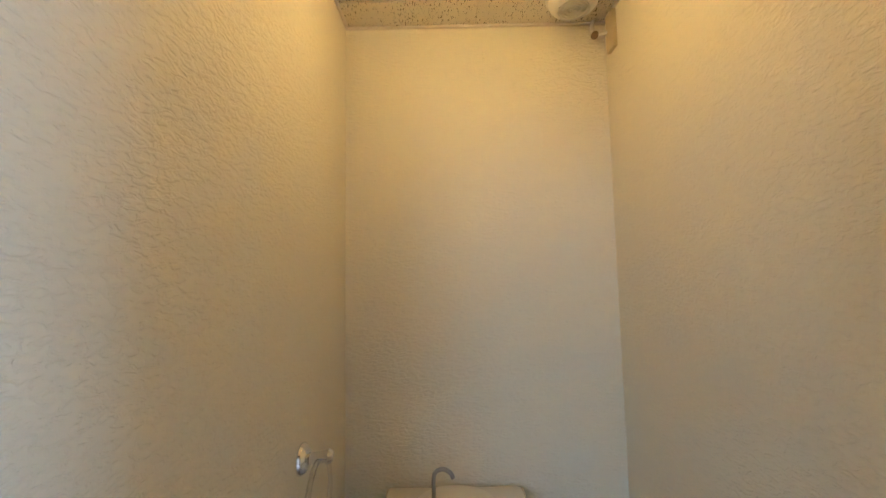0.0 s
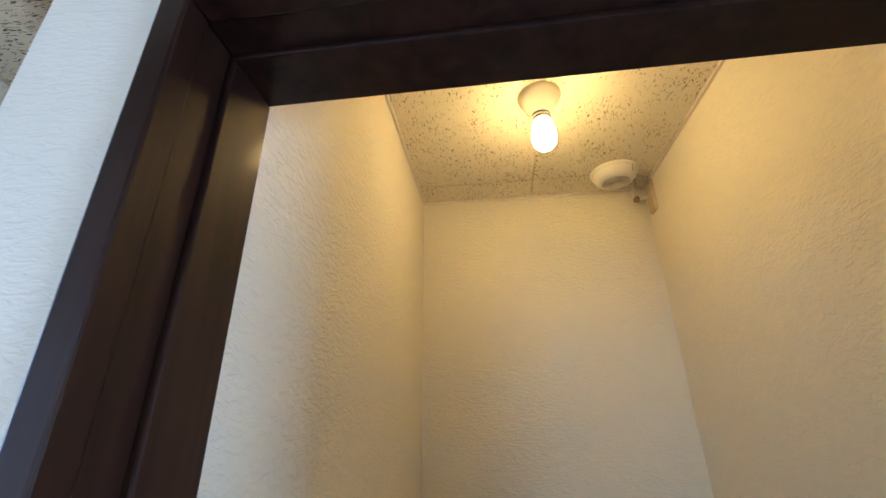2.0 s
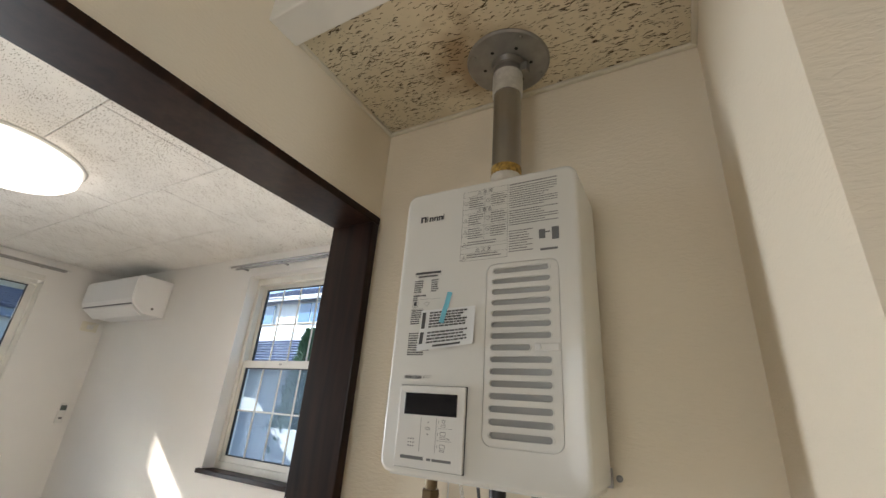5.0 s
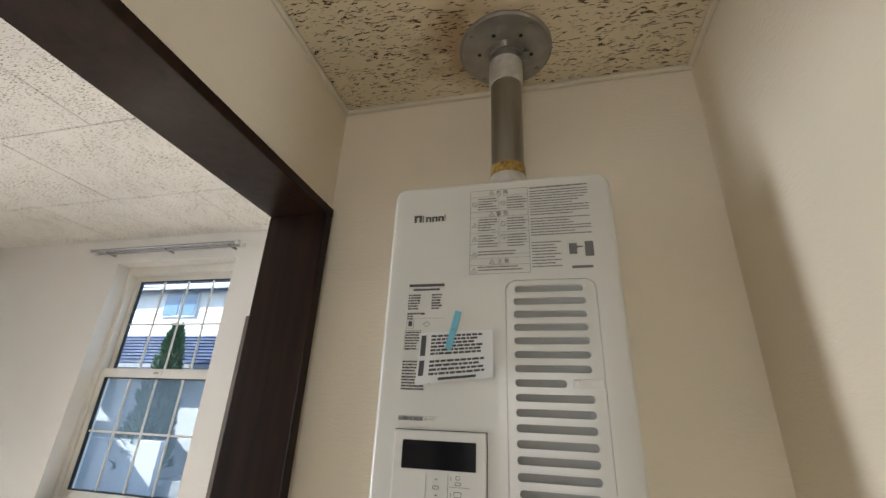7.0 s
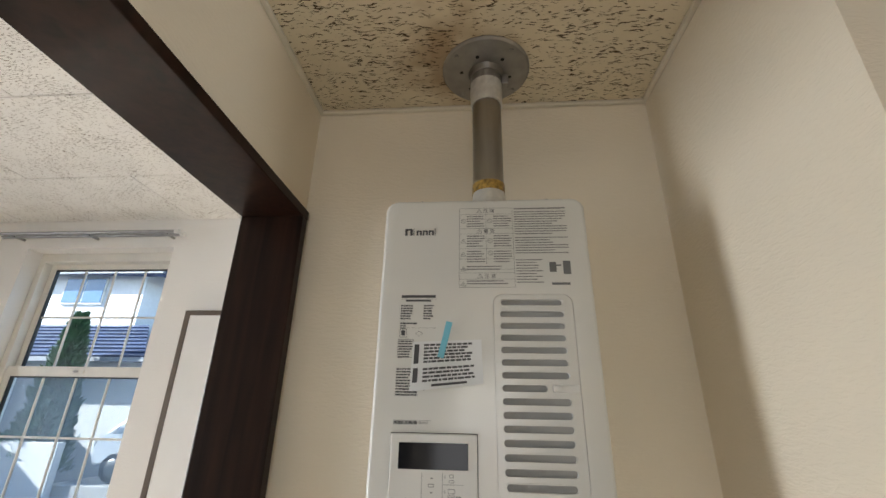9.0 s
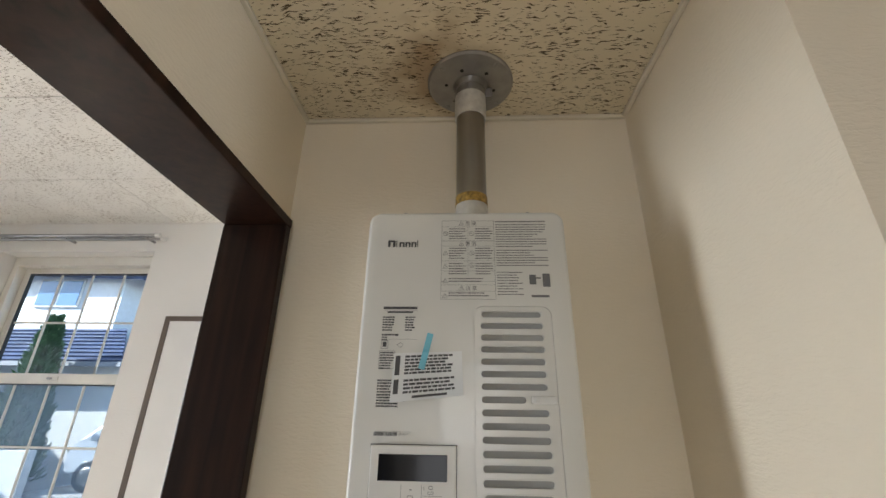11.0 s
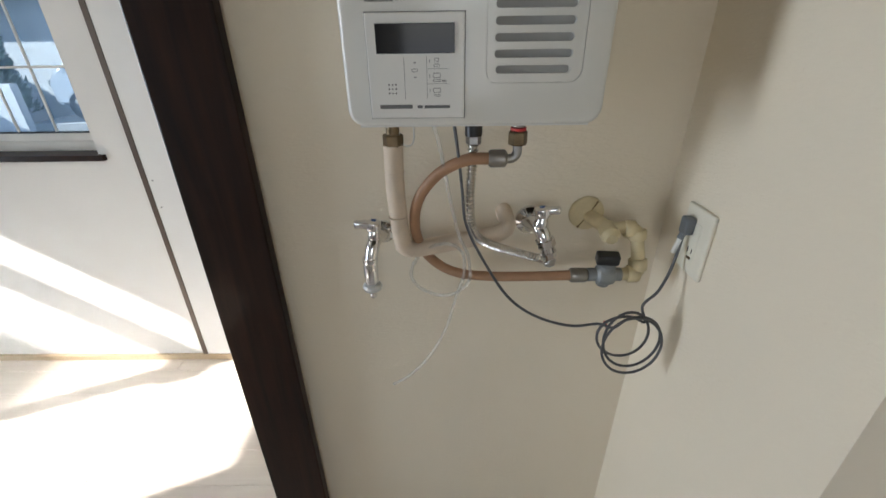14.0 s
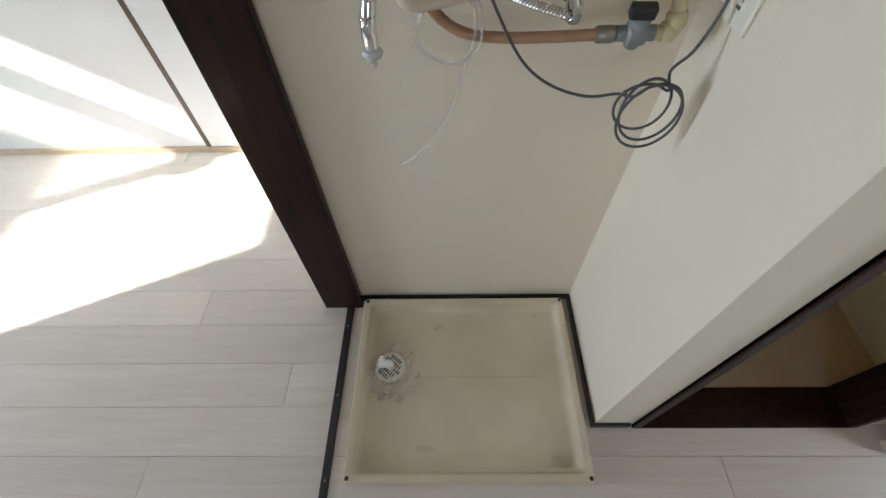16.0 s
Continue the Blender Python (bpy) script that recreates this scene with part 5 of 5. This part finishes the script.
def curtain_rail(name, p, length, axis, label):
    r = thing(name, label, "curtain rail", p, "curtain rails")
    d = Vector((1, 0, 0)) if axis == "x" else Vector((0, 1, 0))
    out = Vector((0, -1, 0)) if axis == "x" else Vector((1, 0, 0))
    a, b = out * 0.045 - d * length / 2, out * 0.045 + d * length / 2
    a2, b2 = out * 0.085 - d * length / 2, out * 0.085 + d * length / 2
    part("rail", tube([a, b], 0.008, 1, 10, curve=False), STEEL, r, "steel rail", True)
    part("rail", tube([a2, b2], 0.008, 1, 10, curve=False), STEEL, r, "steel rail", True)
    for k in (-0.42, 0.0, 0.42):
        c = d * length * k
        part("bracket", tube([c, c + out * 0.09], 0.006, 1, 8, curve=False), STEEL, r)
    for e in (b, b2, a, a2):
        part("end_cap", lathe([(0, -0.012), (0.011, -0.010), (0.011, 0.010), (0, 0.012)], e, d, 12), PLASTIC, r, "white end cap", True)
    return r


curtain_rail("curtain_rail", (-1.47, LY, 2.325), 0.95, "x", "double steel curtain rail above the sash window")
curtain_rail("curtain_rail", (LX, -0.43, 2.345), 1.85, "y", "double steel curtain rail above the glazed door")


def glazed_door():
    w = thing("window_2", "tall white sliding glazed door to the outside", "window", (LX - 0.07, -0.43, 0), kind="structure")
    x0, x1 = LX - 0.11, LX - 0.01
    for nm, b in (("frame_head", (x0, x1, BY0, BY1, BZ1 - 0.05, BZ1)), ("frame_sill", (x0, x1, BY0, BY1, 0.02, 0.05)),
                  ("frame_side", (x0, x1, BY0, BY0 + 0.03, 0.05, BZ1 - 0.07)), ("frame_side", (x0, x1, BY1 - 0.03, BY1, 0.05, BZ1 - 0.07))):
        part(nm, box(*b, 0.003), ALU, w)
    mid = -0.42
    for nm, x, a, c in (("sliding_sash", x0 + 0.055, mid - 0.03, BY1 - 0.03), ("sliding_sash", x0 + 0.02, BY0 + 0.03, mid + 0.03)):
        z0, z1 = 0.05, BZ1 - 0.05
        s = part(nm, box(x, x + 0.028, a, c, z1 - 0.03, z1, 0.002), ALU, w)
        for z in (z0, 0.875):
            part("rail", box(x, x + 0.028, a, c, z, z + 0.06, 0.002), ALU, s)
        for y in (a, c - 0.045):
            part("stile", box(x + 0.001, x + 0.027, y, y + 0.045, z0, z1 - 0.045, 0.002), ALU, s)
        for g0, g1 in ((z0 + 0.06, 0.875), (0.935, z1 - 0.045)):
            for q in ((a + 0.045, c - 0.045, g1 - 0.008, g1), (a + 0.045, c - 0.045, g0, g0 + 0.008), (c - 0.053, c - 0.045, g0, g1), (a + 0.045, a + 0.053, g0, g1)):
                part("gasket", box(x + 0.006, x + 0.022, *q), GASKET, s, "dark gasket")
            pane = part("pane", box(x + 0.012, x + 0.016, a + 0.045, c - 0.045, g0, g1), GLASS, s, "glass pane with the blue outdoor light in its tint")
            pane.visible_shadow = False
    # sliding insect screen added outside the northern sash to dim and trim its sunlight
    x = x0 - 0.02
    screen = part("insect_screen", box(x, x + 0.016, mid, BY1 - 0.02, 2.165, 2.245, 0.002), ALU, w, "sliding insect screen with a grey mesh, added to dim the sun")
    part("rail", box(x, x + 0.016, mid, BY1 - 0.02, 0.05, 0.10, 0.002), ALU, screen)
    for y in (mid, BY1 - 0.045):
        part("stile", box(x, x + 0.016, y, y + 0.025, 0.10, 2.165, 0.002), ALU, screen)
    part("mesh", box(x + 0.007, x + 0.0085, mid + 0.025, BY1 - 0.045, 0.10, 2.165), SCREEN_MESH, screen, "fine grey screen mesh")
    set_local_deep(w)


glazed_door()

# roll hung outside above the northern sash, added to cast the wall's shadow band
blind = thing("rolled_blind", "grey-blue roll added outside the glazed door to cast a shadow band", "blind", (-3.915, -0.155, 1.975))
part("roll", lathe([(0, -0.43), (0.058, -0.43), (0.068, -0.42), (0.068, 0.42), (0.058, 0.43), (0, 0.43)], (0, 0, 0), (0, 1, 0), 24), mat("grey_blue_roll", (0.30, 0.36, 0.44), 0.8, var=0.3, scale=60, bump=0.5, bump_scale=160, stretch=(1, 0.05, 1)), blind, "", True)
for dy in (-0.36, 0.36):
    part("cord", tube([(0, dy, 0.06), (0, dy, 0.624)], 0.004, 2, 8), CORD, blind)


# ---- living room things ----
closet = thing("closet_door", "white flush closet door in a dark brown frame", "closet door", (-0.6, LY, 0))
part("frame", box(-0.912, -0.888, LY - 0.010, LY, 0.035, 1.965, 0.001), mat("brown_metal_frame", (0.10, 0.07, 0.05), 0.4), closet, "thin brown frame")
part("frame", box(-0.888, -0.25, LY - 0.010, LY, 1.943, 1.965, 0.001), mat("brown_metal_frame_head", (0.10, 0.07, 0.05), 0.4), closet, "thin brown frame")
part("leaf", box(-0.888, -0.25, LY - 0.008, LY, 0.035, 1.943, 0.001), mat("white_door_skin", (0.78, 0.77, 0.74), 0.4, var=0.02), closet)
for z in (0.86, 0.98):
    part("screw", lathe([(0, 0), (0.004, 0), (0.003, 0.002), (0, 0.002)], (-0.868, LY - 0.008, z), (0, -1, 0), 10), SCREW, closet)
set_local(closet)

AC = mat("white_aircon_plastic", (0.80, 0.80, 0.79), 0.35, var=0.01)
ac = thing("air_conditioner", "white wall-mounted air conditioner near the corner", "air conditioner", (-3.16, LY, 2.02))
prof = [(0.0, 0.0), (-0.02, -0.002), (-0.15, 0.005), (-0.225, 0.055), (-0.245, 0.075), (-0.25, 0.10), (-0.25, 0.255), (-0.24, 0.275), (-0.22, 0.283), (0.0, 0.283)]
ab = bmesh.new()
l = [ab.verts.new((-0.40, y, z)) for y, z in prof]
r = [ab.verts.new((0.40, y, z)) for y, z in prof]
for i in range(len(prof)):
    j = (i + 1) % len(prof)
    ab.faces.new((l[i], l[j], r[j], r[i]))
ab.faces.new(l[::-1])
ab.faces.new(r)
bmesh.ops.recalc_face_normals(ab, faces=ab.faces)
bmesh.ops.bevel(ab, geom=[e for e in ab.edges if abs(e.verts[0].co.x - e.verts[1].co.x) < 1e-6], offset=0.006, segments=2, affect="EDGES")
part("body", ab, AC, ac, "", True)
part("front_panel", box(-0.395, 0.395, -0.256, -0.249, 0.095, 0.262, 0.003), AC, ac)
part("flap", box(-0.37, 0.37, -0.006, 0.004, -0.055, 0.055, 0.003), AC, ac, "closed air flap").matrix_basis = pose(0, -0.192, 0.026, 56, 0, 0)
# solid dark strip stands for the shade in the flap's gap
part("flap_gap", box(-0.375, 0.375, -0.238, -0.20, 0.058, 0.064), mat("flap_gap_shade", (0.08, 0.08, 0.09), 0.6), ac, "dark strip for the shaded gap above the flap").matrix_basis = pose(0, -0.003, 0.004)
part("side_mark", lathe([(0, 0), (0.010, 0), (0.010, 0.001), (0, 0.001)], (0.4, -0.10, 0.05), (1, 0, 0), 16), SOFT_INK, ac, "small round side mark")
ao = thing("aircon_outlet", "small ivory outlet with a plug under the air conditioner", "outlet", (LX, 0.80, 1.96))
part("plate", box(0, 0.008, -0.06, 0.06, -0.04, 0.04, 0.002), IVORY, ao)
part("plug", box(0.008, 0.035, -0.02, 0.02, -0.02, 0.015, 0.005), PLASTIC, ao, "white plug")
part("cord", tube([(0.03, 0.0, 0.01), (0.05, 0.03, 0.03), (0.06, 0.06, 0.05), (0.08, 0.08, 0.07)], 0.004), PLASTIC, ao, "", True)
rc = thing("remote_control", "white remote control in a wall holder", "remote control", (LX, 0.83, 1.28))
part("body", box(0, 0.02, -0.026, 0.026, -0.075, 0.07, 0.005), PLASTIC, rc)
part("screen", box(0.02, 0.021, -0.02, 0.02, 0.02, 0.058), mat("lcd_grey", (0.10, 0.12, 0.11), 0.2), rc, "grey screen")
part("buttons", box(0.02, 0.0215, -0.012, 0.012, -0.045, -0.03, 0.0007), SOFT_INK, rc, "grey buttons")

dome = thing("ceiling_light", "lit round white ceiling light with a thin rim", "ceiling light", (-1.78, -0.47, LZ))
part("diffuser", lathe([(0, -0.012), (0.292, -0.012), (0.300, -0.03), (0.296, -0.06), (0.27, -0.085), (0.20, -0.10), (0.10, -0.106), (0, -0.107)], seg=64), glow("cool_white_diffuser", (1.0, 0.98, 0.95), 0.62), dome, "glowing white diffuser", True)
part("rim", lathe([(0.0, 0), (0.31, 0), (0.312, -0.008), (0.306, -0.014), (0, -0.014)], seg=64), PLASTIC, dome, "white plastic rim", True)

# ---- outside ----
solid("ground", box(-300, 300, -300, 300, -0.7, -0.5), mat("asphalt_and_gravel", (0.20, 0.20, 0.20), 0.9, var=0.2, scale=3, bump=0.3), "grey asphalt ground outside", "ground")
TILE = mat("dark_blue_roof_tile", (0.05, 0.07, 0.13), 0.45, var=0.25, scale=2)
PANE_OUT = mat("dark_window_pane", (0.10, 0.20, 0.34), 0.08, coat=0.4)


def tiled_slope(name, parent, a, b, c, d, rows):
    """A roof plane from eave a-b to ridge d-c, in stepped courses."""
    bm = bmesh.new()
    a, b, c, d = (Vector(p) for p in (a, b, c, d))
    n = (b - a).cross(d - a).normalized()
    if n.z < 0:
        n = -n
    for i in range(rows):
        u, v = i / rows, (i + 1) / rows
        p = [a.lerp(d, u) + n * 0.05, b.lerp(c, u) + n * 0.05, b.lerp(c, v), a.lerp(d, v)]
        q = [a.lerp(d, u) - n * 0.05, b.lerp(c, u) - n * 0.05]
        vs = [bm.verts.new(x) for x in p + q]
        bm.faces.new(vs[:4])
        bm.faces.new((vs[0], vs[4], vs[5], vs[1]))
    return part(name, bm, TILE, parent, "stepped dark tiles")


def house_window(parent, x0, x1, y, z0, z1):
    w = part("window", box(x0, x1, y - 0.06, y, z0, z1, 0.01), ALU, parent, "white framed window")
    m = (x0 + x1) / 2
    for p0, p1 in ((x0 + 0.05, m - 0.03), (m + 0.03, x1 - 0.05)):
        part("pane", box(p0, p1, y - 0.075, y - 0.05, z0 + 0.06, z1 - 0.06), PANE_OUT, w, "blue reflecting pane")


house = thing("neighbour_house", "white stucco house with dark blue tiled roofs", "house", (-13, 13, -0.5), group="houses outside")
part("wall", box(-17, -10.2, 11.2, 18, 2.0, 5.75), STUCCO, house)
part("wall", box(-17, -9.0, 10.6, 18, -0.5, 2.9), STUCCO, house)
tiled_slope("roof", house, (-17.5, 9.9, 2.75), (-8.5, 9.9, 2.75), (-9.7, 11.2, 3.85), (-17, 11.2, 3.85), 9)
tiled_slope("roof", house, (-8.5, 9.9, 2.75), (-8.5, 18, 2.75), (-9.55, 18, 3.65), (-9.55, 11.2, 3.85), 9)
tiled_slope("roof", house, (-17.5, 10.85, 5.62), (-9.4, 10.85, 5.35), (-11.5, 14.5, 7.2), (-17, 14.5, 7.2), 16)
tiled_slope("roof", house, (-9.4, 10.85, 5.35), (-9.4, 18, 5.35), (-11.5, 14.6, 7.2), (-11.5, 14.5, 7.2), 16)
part("eave", box(-17.5, -8.5, 9.86, 9.98, 2.62, 2.74), mat("grey_gutter", (0.25, 0.26, 0.28), 0.5), house, "grey gutter")
part("eave", box(-17.5, -9.4, 10.80, 10.90, 5.42, 5.52), mat("grey_gutter_top", (0.25, 0.26, 0.28), 0.5), house, "grey gutter")
house_window(house, -12.95, -11.5, 11.2, 4.5, 5.4)
house_window(house, -16.2, -14.4, 11.2, 4.5, 5.4)
house_window(house, -11.9, -10.7, 10.6, 0.6, 2.0)
set_local(house)

far_house = thing("far_house", "pale house with a grey-blue roof beyond the fence", "house", (-17, 3, -0.5), group="houses outside")
part("wall", box(-22, -15, -4, 9, -0.5, 3.4), STUCCO, far_house)
tiled_slope("roof", far_house, (-14.4, -4.6, 3.3), (-14.4, 9.6, 3.3), (-18.5, 9.6, 4.7), (-18.5, -4.6, 4.7), 14)
part("eave_band", box(-14.9, -14.5, -4.6, 9.6, 3.05, 3.25), mat("blue_grey_fascia", (0.20, 0.26, 0.36), 0.6), far_house, "blue-grey fascia")
for y in (-1.5, 3.4):
    part("window", box(-15, -14.94, y, y + 1.7, 1.1, 2.2, 0.01), PANE_OUT, far_house, "blue reflecting window")
set_local(far_house)

# out-of-view house placed so that its eave cuts off the lower sunlight
tall_house = thing("tall_house", "tall pale two-storey house, unseen, added to shade the low sun", "house", (-15.5, -7.0, -0.5), group="houses outside")
part("wall", box(-18.5, -12.9, -11, -2.7, -0.5, 7.0), STUCCO, tall_house)
tiled_slope("roof", tall_house, (-12.5, -11.4, 7.25), (-12.5, -2.3, 7.25), (-15.7, -4.5, 8.5), (-15.7, -9.0, 8.5), 14)
tiled_slope("roof", tall_house, (-18.9, -11.4, 7.25), (-18.9, -2.3, 7.25), (-15.7, -4.5, 8.5), (-15.7, -9.0, 8.5), 14)
tiled_slope("roof", tall_house, (-12.5, -2.3, 7.25), (-18.9, -2.3, 7.25), (-15.7, -4.5, 8.5), (-15.7, -4.5, 8.5), 14)
tiled_slope("roof", tall_house, (-12.5, -11.4, 7.25), (-18.9, -11.4, 7.25), (-15.7, -9.0, 8.5), (-15.7, -9.0, 8.5), 14)
part("soffit", box(-18.9, -12.5, -11.4, -2.3, 7.0, 7.2), STUCCO, tall_house, "white boarded soffit")
for y, z in ((-9.6, 0.9), (-5.4, 0.9), (-9.6, 4.3), (-5.4, 4.3)):
    part("window", box(-12.9, -12.84, y, y + 1.7, z, z + 1.3, 0.01), PANE_OUT, tall_house, "blue reflecting window")
set_local(tall_house)

fence = thing("fence", "grey-blue louvred garden fence", "fence", (-6, -1, -0.5))
SLAT = mat("grey_blue_aluminium", (0.30, 0.36, 0.42), 0.4, 0.3)
slat_me = part("slat", box(-0.012, 0.012, -2.2, 1.9, 0, 0.07, 0.003), SLAT, fence).data
fence.children[0].location = (0, 0, 0.2)
for k in range(1, 16):
    o = new("slat", slat_me)
    o.parent, o.location, o.rotation_euler = fence, (0, 0, 0.2 + 0.095 * k), (0, radians(12), 0)
for y in (-2.2, -0.85, 0.5, 1.88):
    part("post", box(0.012, 0.06, y - 0.03, y + 0.03, 0, 1.72, 0.004), SLAT, fence)

wall_low = solid("garden_wall", box(-16, -9.0, 8.7, 8.88, -0.5, 0.72, 0.01), STUCCO, "low white garden wall outside", "garden wall", "structure")

tree = thing("conifer_tree", "dense green conifer behind the garden wall", "tree", (-10.15, 9.35, -0.5))
part("trunk", lathe([(0.14, 0), (0.11, 0.6), (0.07, 2.2), (0.02, 4.0), (0, 4.05)], seg=10), mat("brown_bark", (0.12, 0.08, 0.05), 0.9, bump=0.6, bump_scale=30), tree, "brown trunk", True)
crown = bmesh.new()
trng = random.Random(11)
for i in range(5200):
    h = trng.random() ** 0.85
    z = 0.5 + 3.75 * h
    a = trng.uniform(0, 2 * math.pi)
    rad = (0.80 * (1 - h) ** 0.75 + 0.05) * (0.78 + 0.3 * noise.noise(Vector((math.cos(a) * 2, math.sin(a) * 2, z * 2.2)))) * (0.55 + 0.45 * trng.random() ** 0.5)
    c = Vector((rad * math.cos(a), rad * math.sin(a), z))
    s = 0.05 + 0.06 * trng.random()
    d = Vector((math.cos(a) * 0.7 + trng.uniform(-0.4, 0.4), math.sin(a) * 0.7 + trng.uniform(-0.4, 0.4), 0.8)).normalized()
    side = d.cross(Vector((trng.uniform(-1, 1), trng.uniform(-1, 1), trng.uniform(-1, 1)))).normalized()
    crown.faces.new([crown.verts.new(c + p) for p in (-side * s * 0.4, side * s * 0.4, side * s * 0.25 + d * s * 1.2, d * s * 1.9)])
LEAF = mat("conifer_green", (0.06, 0.13, 0.055), 0.6, var=0.35, scale=6)
part("crown", crown, LEAF, tree, "dense green needles")

solid("driveway", box(-9.2, -4.0, 8.9, 11.5, -0.5, -0.14, 0.02), mat("pale_concrete", (0.42, 0.41, 0.39), 0.85, var=0.12, scale=2, bump=0.3, bump_scale=80), "raised pale concrete driveway", "driveway")
car = thing("parked_car", "pale silver boxy parked car on the driveway", "car", (-6.9, 10.0, -0.14), group="")
CARP = mat("pale_silver_paint", (0.60, 0.64, 0.68), 0.25, 0.2, coat=0.6)
side = [(-1.75, 0.35), (-1.78, 0.80), (-1.62, 1.02), (-1.45, 1.10), (-0.95, 1.58), (1.3, 1.63), (1.68, 1.20), (1.75, 0.95), (1.78, 0.35)]
cb = bmesh.new()
f = [cb.verts.new((x, -0.74 + (0.13 if z > 1.2 else 0), z)) for x, z in side]
g = [cb.verts.new((x, 0.74 - (0.13 if z > 1.2 else 0), z)) for x, z in side]
for i in range(len(side)):
    j = (i + 1) % len(side)
    cb.faces.new((f[i], f[j], g[j], g[i]))
cb.faces.new(f[::-1])
cb.faces.new(g)
bmesh.ops.recalc_face_normals(cb, faces=cb.faces)
bmesh.ops.bevel(cb, geom=list(cb.edges), offset=0.06, segments=3, affect="EDGES")
part("body", cb, CARP, car, "", True)
gb = bmesh.new()
for pts in ([(-1.28, 1.10), (-0.88, 1.48), (0.08, 1.50), (0.08, 1.06)], [(0.18, 1.06), (0.18, 1.50), (1.2, 1.50), (1.45, 1.12)]):
    gb.faces.new([gb.verts.new((x, -0.76 + max(0, (z - 1.1)) * 0.36, z)) for x, z in pts])
bmesh.ops.solidify(gb, geom=gb.faces[:], thickness=0.02)
part("side_glass", gb, BLACK_GLOSS, car, "dark side windows")
part("windscreen", box(-0.008, 0.008, -0.56, 0.56, -0.26, 0.26, 0.004), BLACK_GLOSS, car, "dark windscreen").matrix_basis = pose(-1.225, 0, 1.345, 0, 46, 0)
part("mirror", box(-0.08, 0.06, -0.10, 0.10, -0.07, 0.07, 0.03), CARP, car, "pale wing mirror").matrix_basis = pose(-1.12, -0.86, 1.12)
for x in (-1.12, 1.12):
    for y in (-0.74, 0.74):
        s = -1 if y < 0 else 1
        wh = part("wheel", lathe([(0.0, 0), (0.30, 0), (0.32, 0.03), (0.32, 0.15), (0.30, 0.18), (0, 0.18)], (x, y - s * 0.14, 0.32), (0, s, 0), 28), BLACK_P, car, "black tyre", True)
        part("rim", lathe([(0, 0), (0.19, 0), (0.17, 0.012), (0.05, 0.02), (0, 0.02)], (x, y + s * 0.04, 0.32), (0, s, 0), 20), STEEL, wh, "steel rim", True)
for x, nm in ((-1.79, "headlight"), (1.76, "tail_light")):
    for y in (-0.55, 0.55):
        part(nm, box(x - 0.02, x + 0.05, y - 0.12, y + 0.12, 0.75, 0.88, 0.01), CLEAR_TUBE if nm == "headlight" else BLACK_GLOSS, car)

# ---- floor boards, last ----
boards_a = thing("floor_living", "pale ash floor boards of the living room", "floor", (0, 0, 0), kind="structure")
boards_b = thing("floor_hall", "pale ash floor boards of the hall", "floor", (0, 0, 0), kind="structure")
plank_meshes = {}
PITCH, PLEN = 0.1537, 1.818


def plank(parent, x0, x1, y0, y1):
    key = (round(x1 - x0, 3), round(y1 - y0, 3))
    if key not in plank_meshes:
        bm = box(-key[0] / 2 + 0.0006, key[0] / 2 - 0.0006, -key[1] / 2 + 0.0006, key[1] / 2 - 0.0006, -0.0115, 0.0, 0.0013, 1)
        me = bpy.data.meshes.new("plank")
        bm.to_mesh(me)
        bm.free()
        me.materials.append(PALE_WOOD)
        plank_meshes[key] = me
    o = new("plank", plank_meshes[key])
    o.location = ((x0 + x1) / 2, (y0 + y1) / 2, 0)
    o.parent = parent


k0 = math.floor((SY + 0.11) / PITCH)
for k in range(k0, 8):
    y0, y1 = max(SY, -0.11 + PITCH * k), min(LY, -0.11 + PITCH * (k + 1))
    if y1 - y0 < 0.01:
        continue
    off = (-0.616, -0.219, -1.02, -1.43)[(-k) % 4]
    off = {-1: -0.616, -2: -0.219}.get(k, off)
    cuts = sorted(c for c in (off + PLEN * j for j in range(-4, 5)))
    for parent, a, b, ymax in ((boards_a, LX, -0.048, LY), (boards_b, -0.024, EX, -0.46)):
        if y0 >= ymax - 0.02:
            continue
        e = min(y1, ymax)
        xs = [a] + [c for c in cuts if a + 0.05 < c < b - 0.05] + [b]
        for c, d in zip(xs, xs[1:]):
            plank(parent, c, d, y0, e)
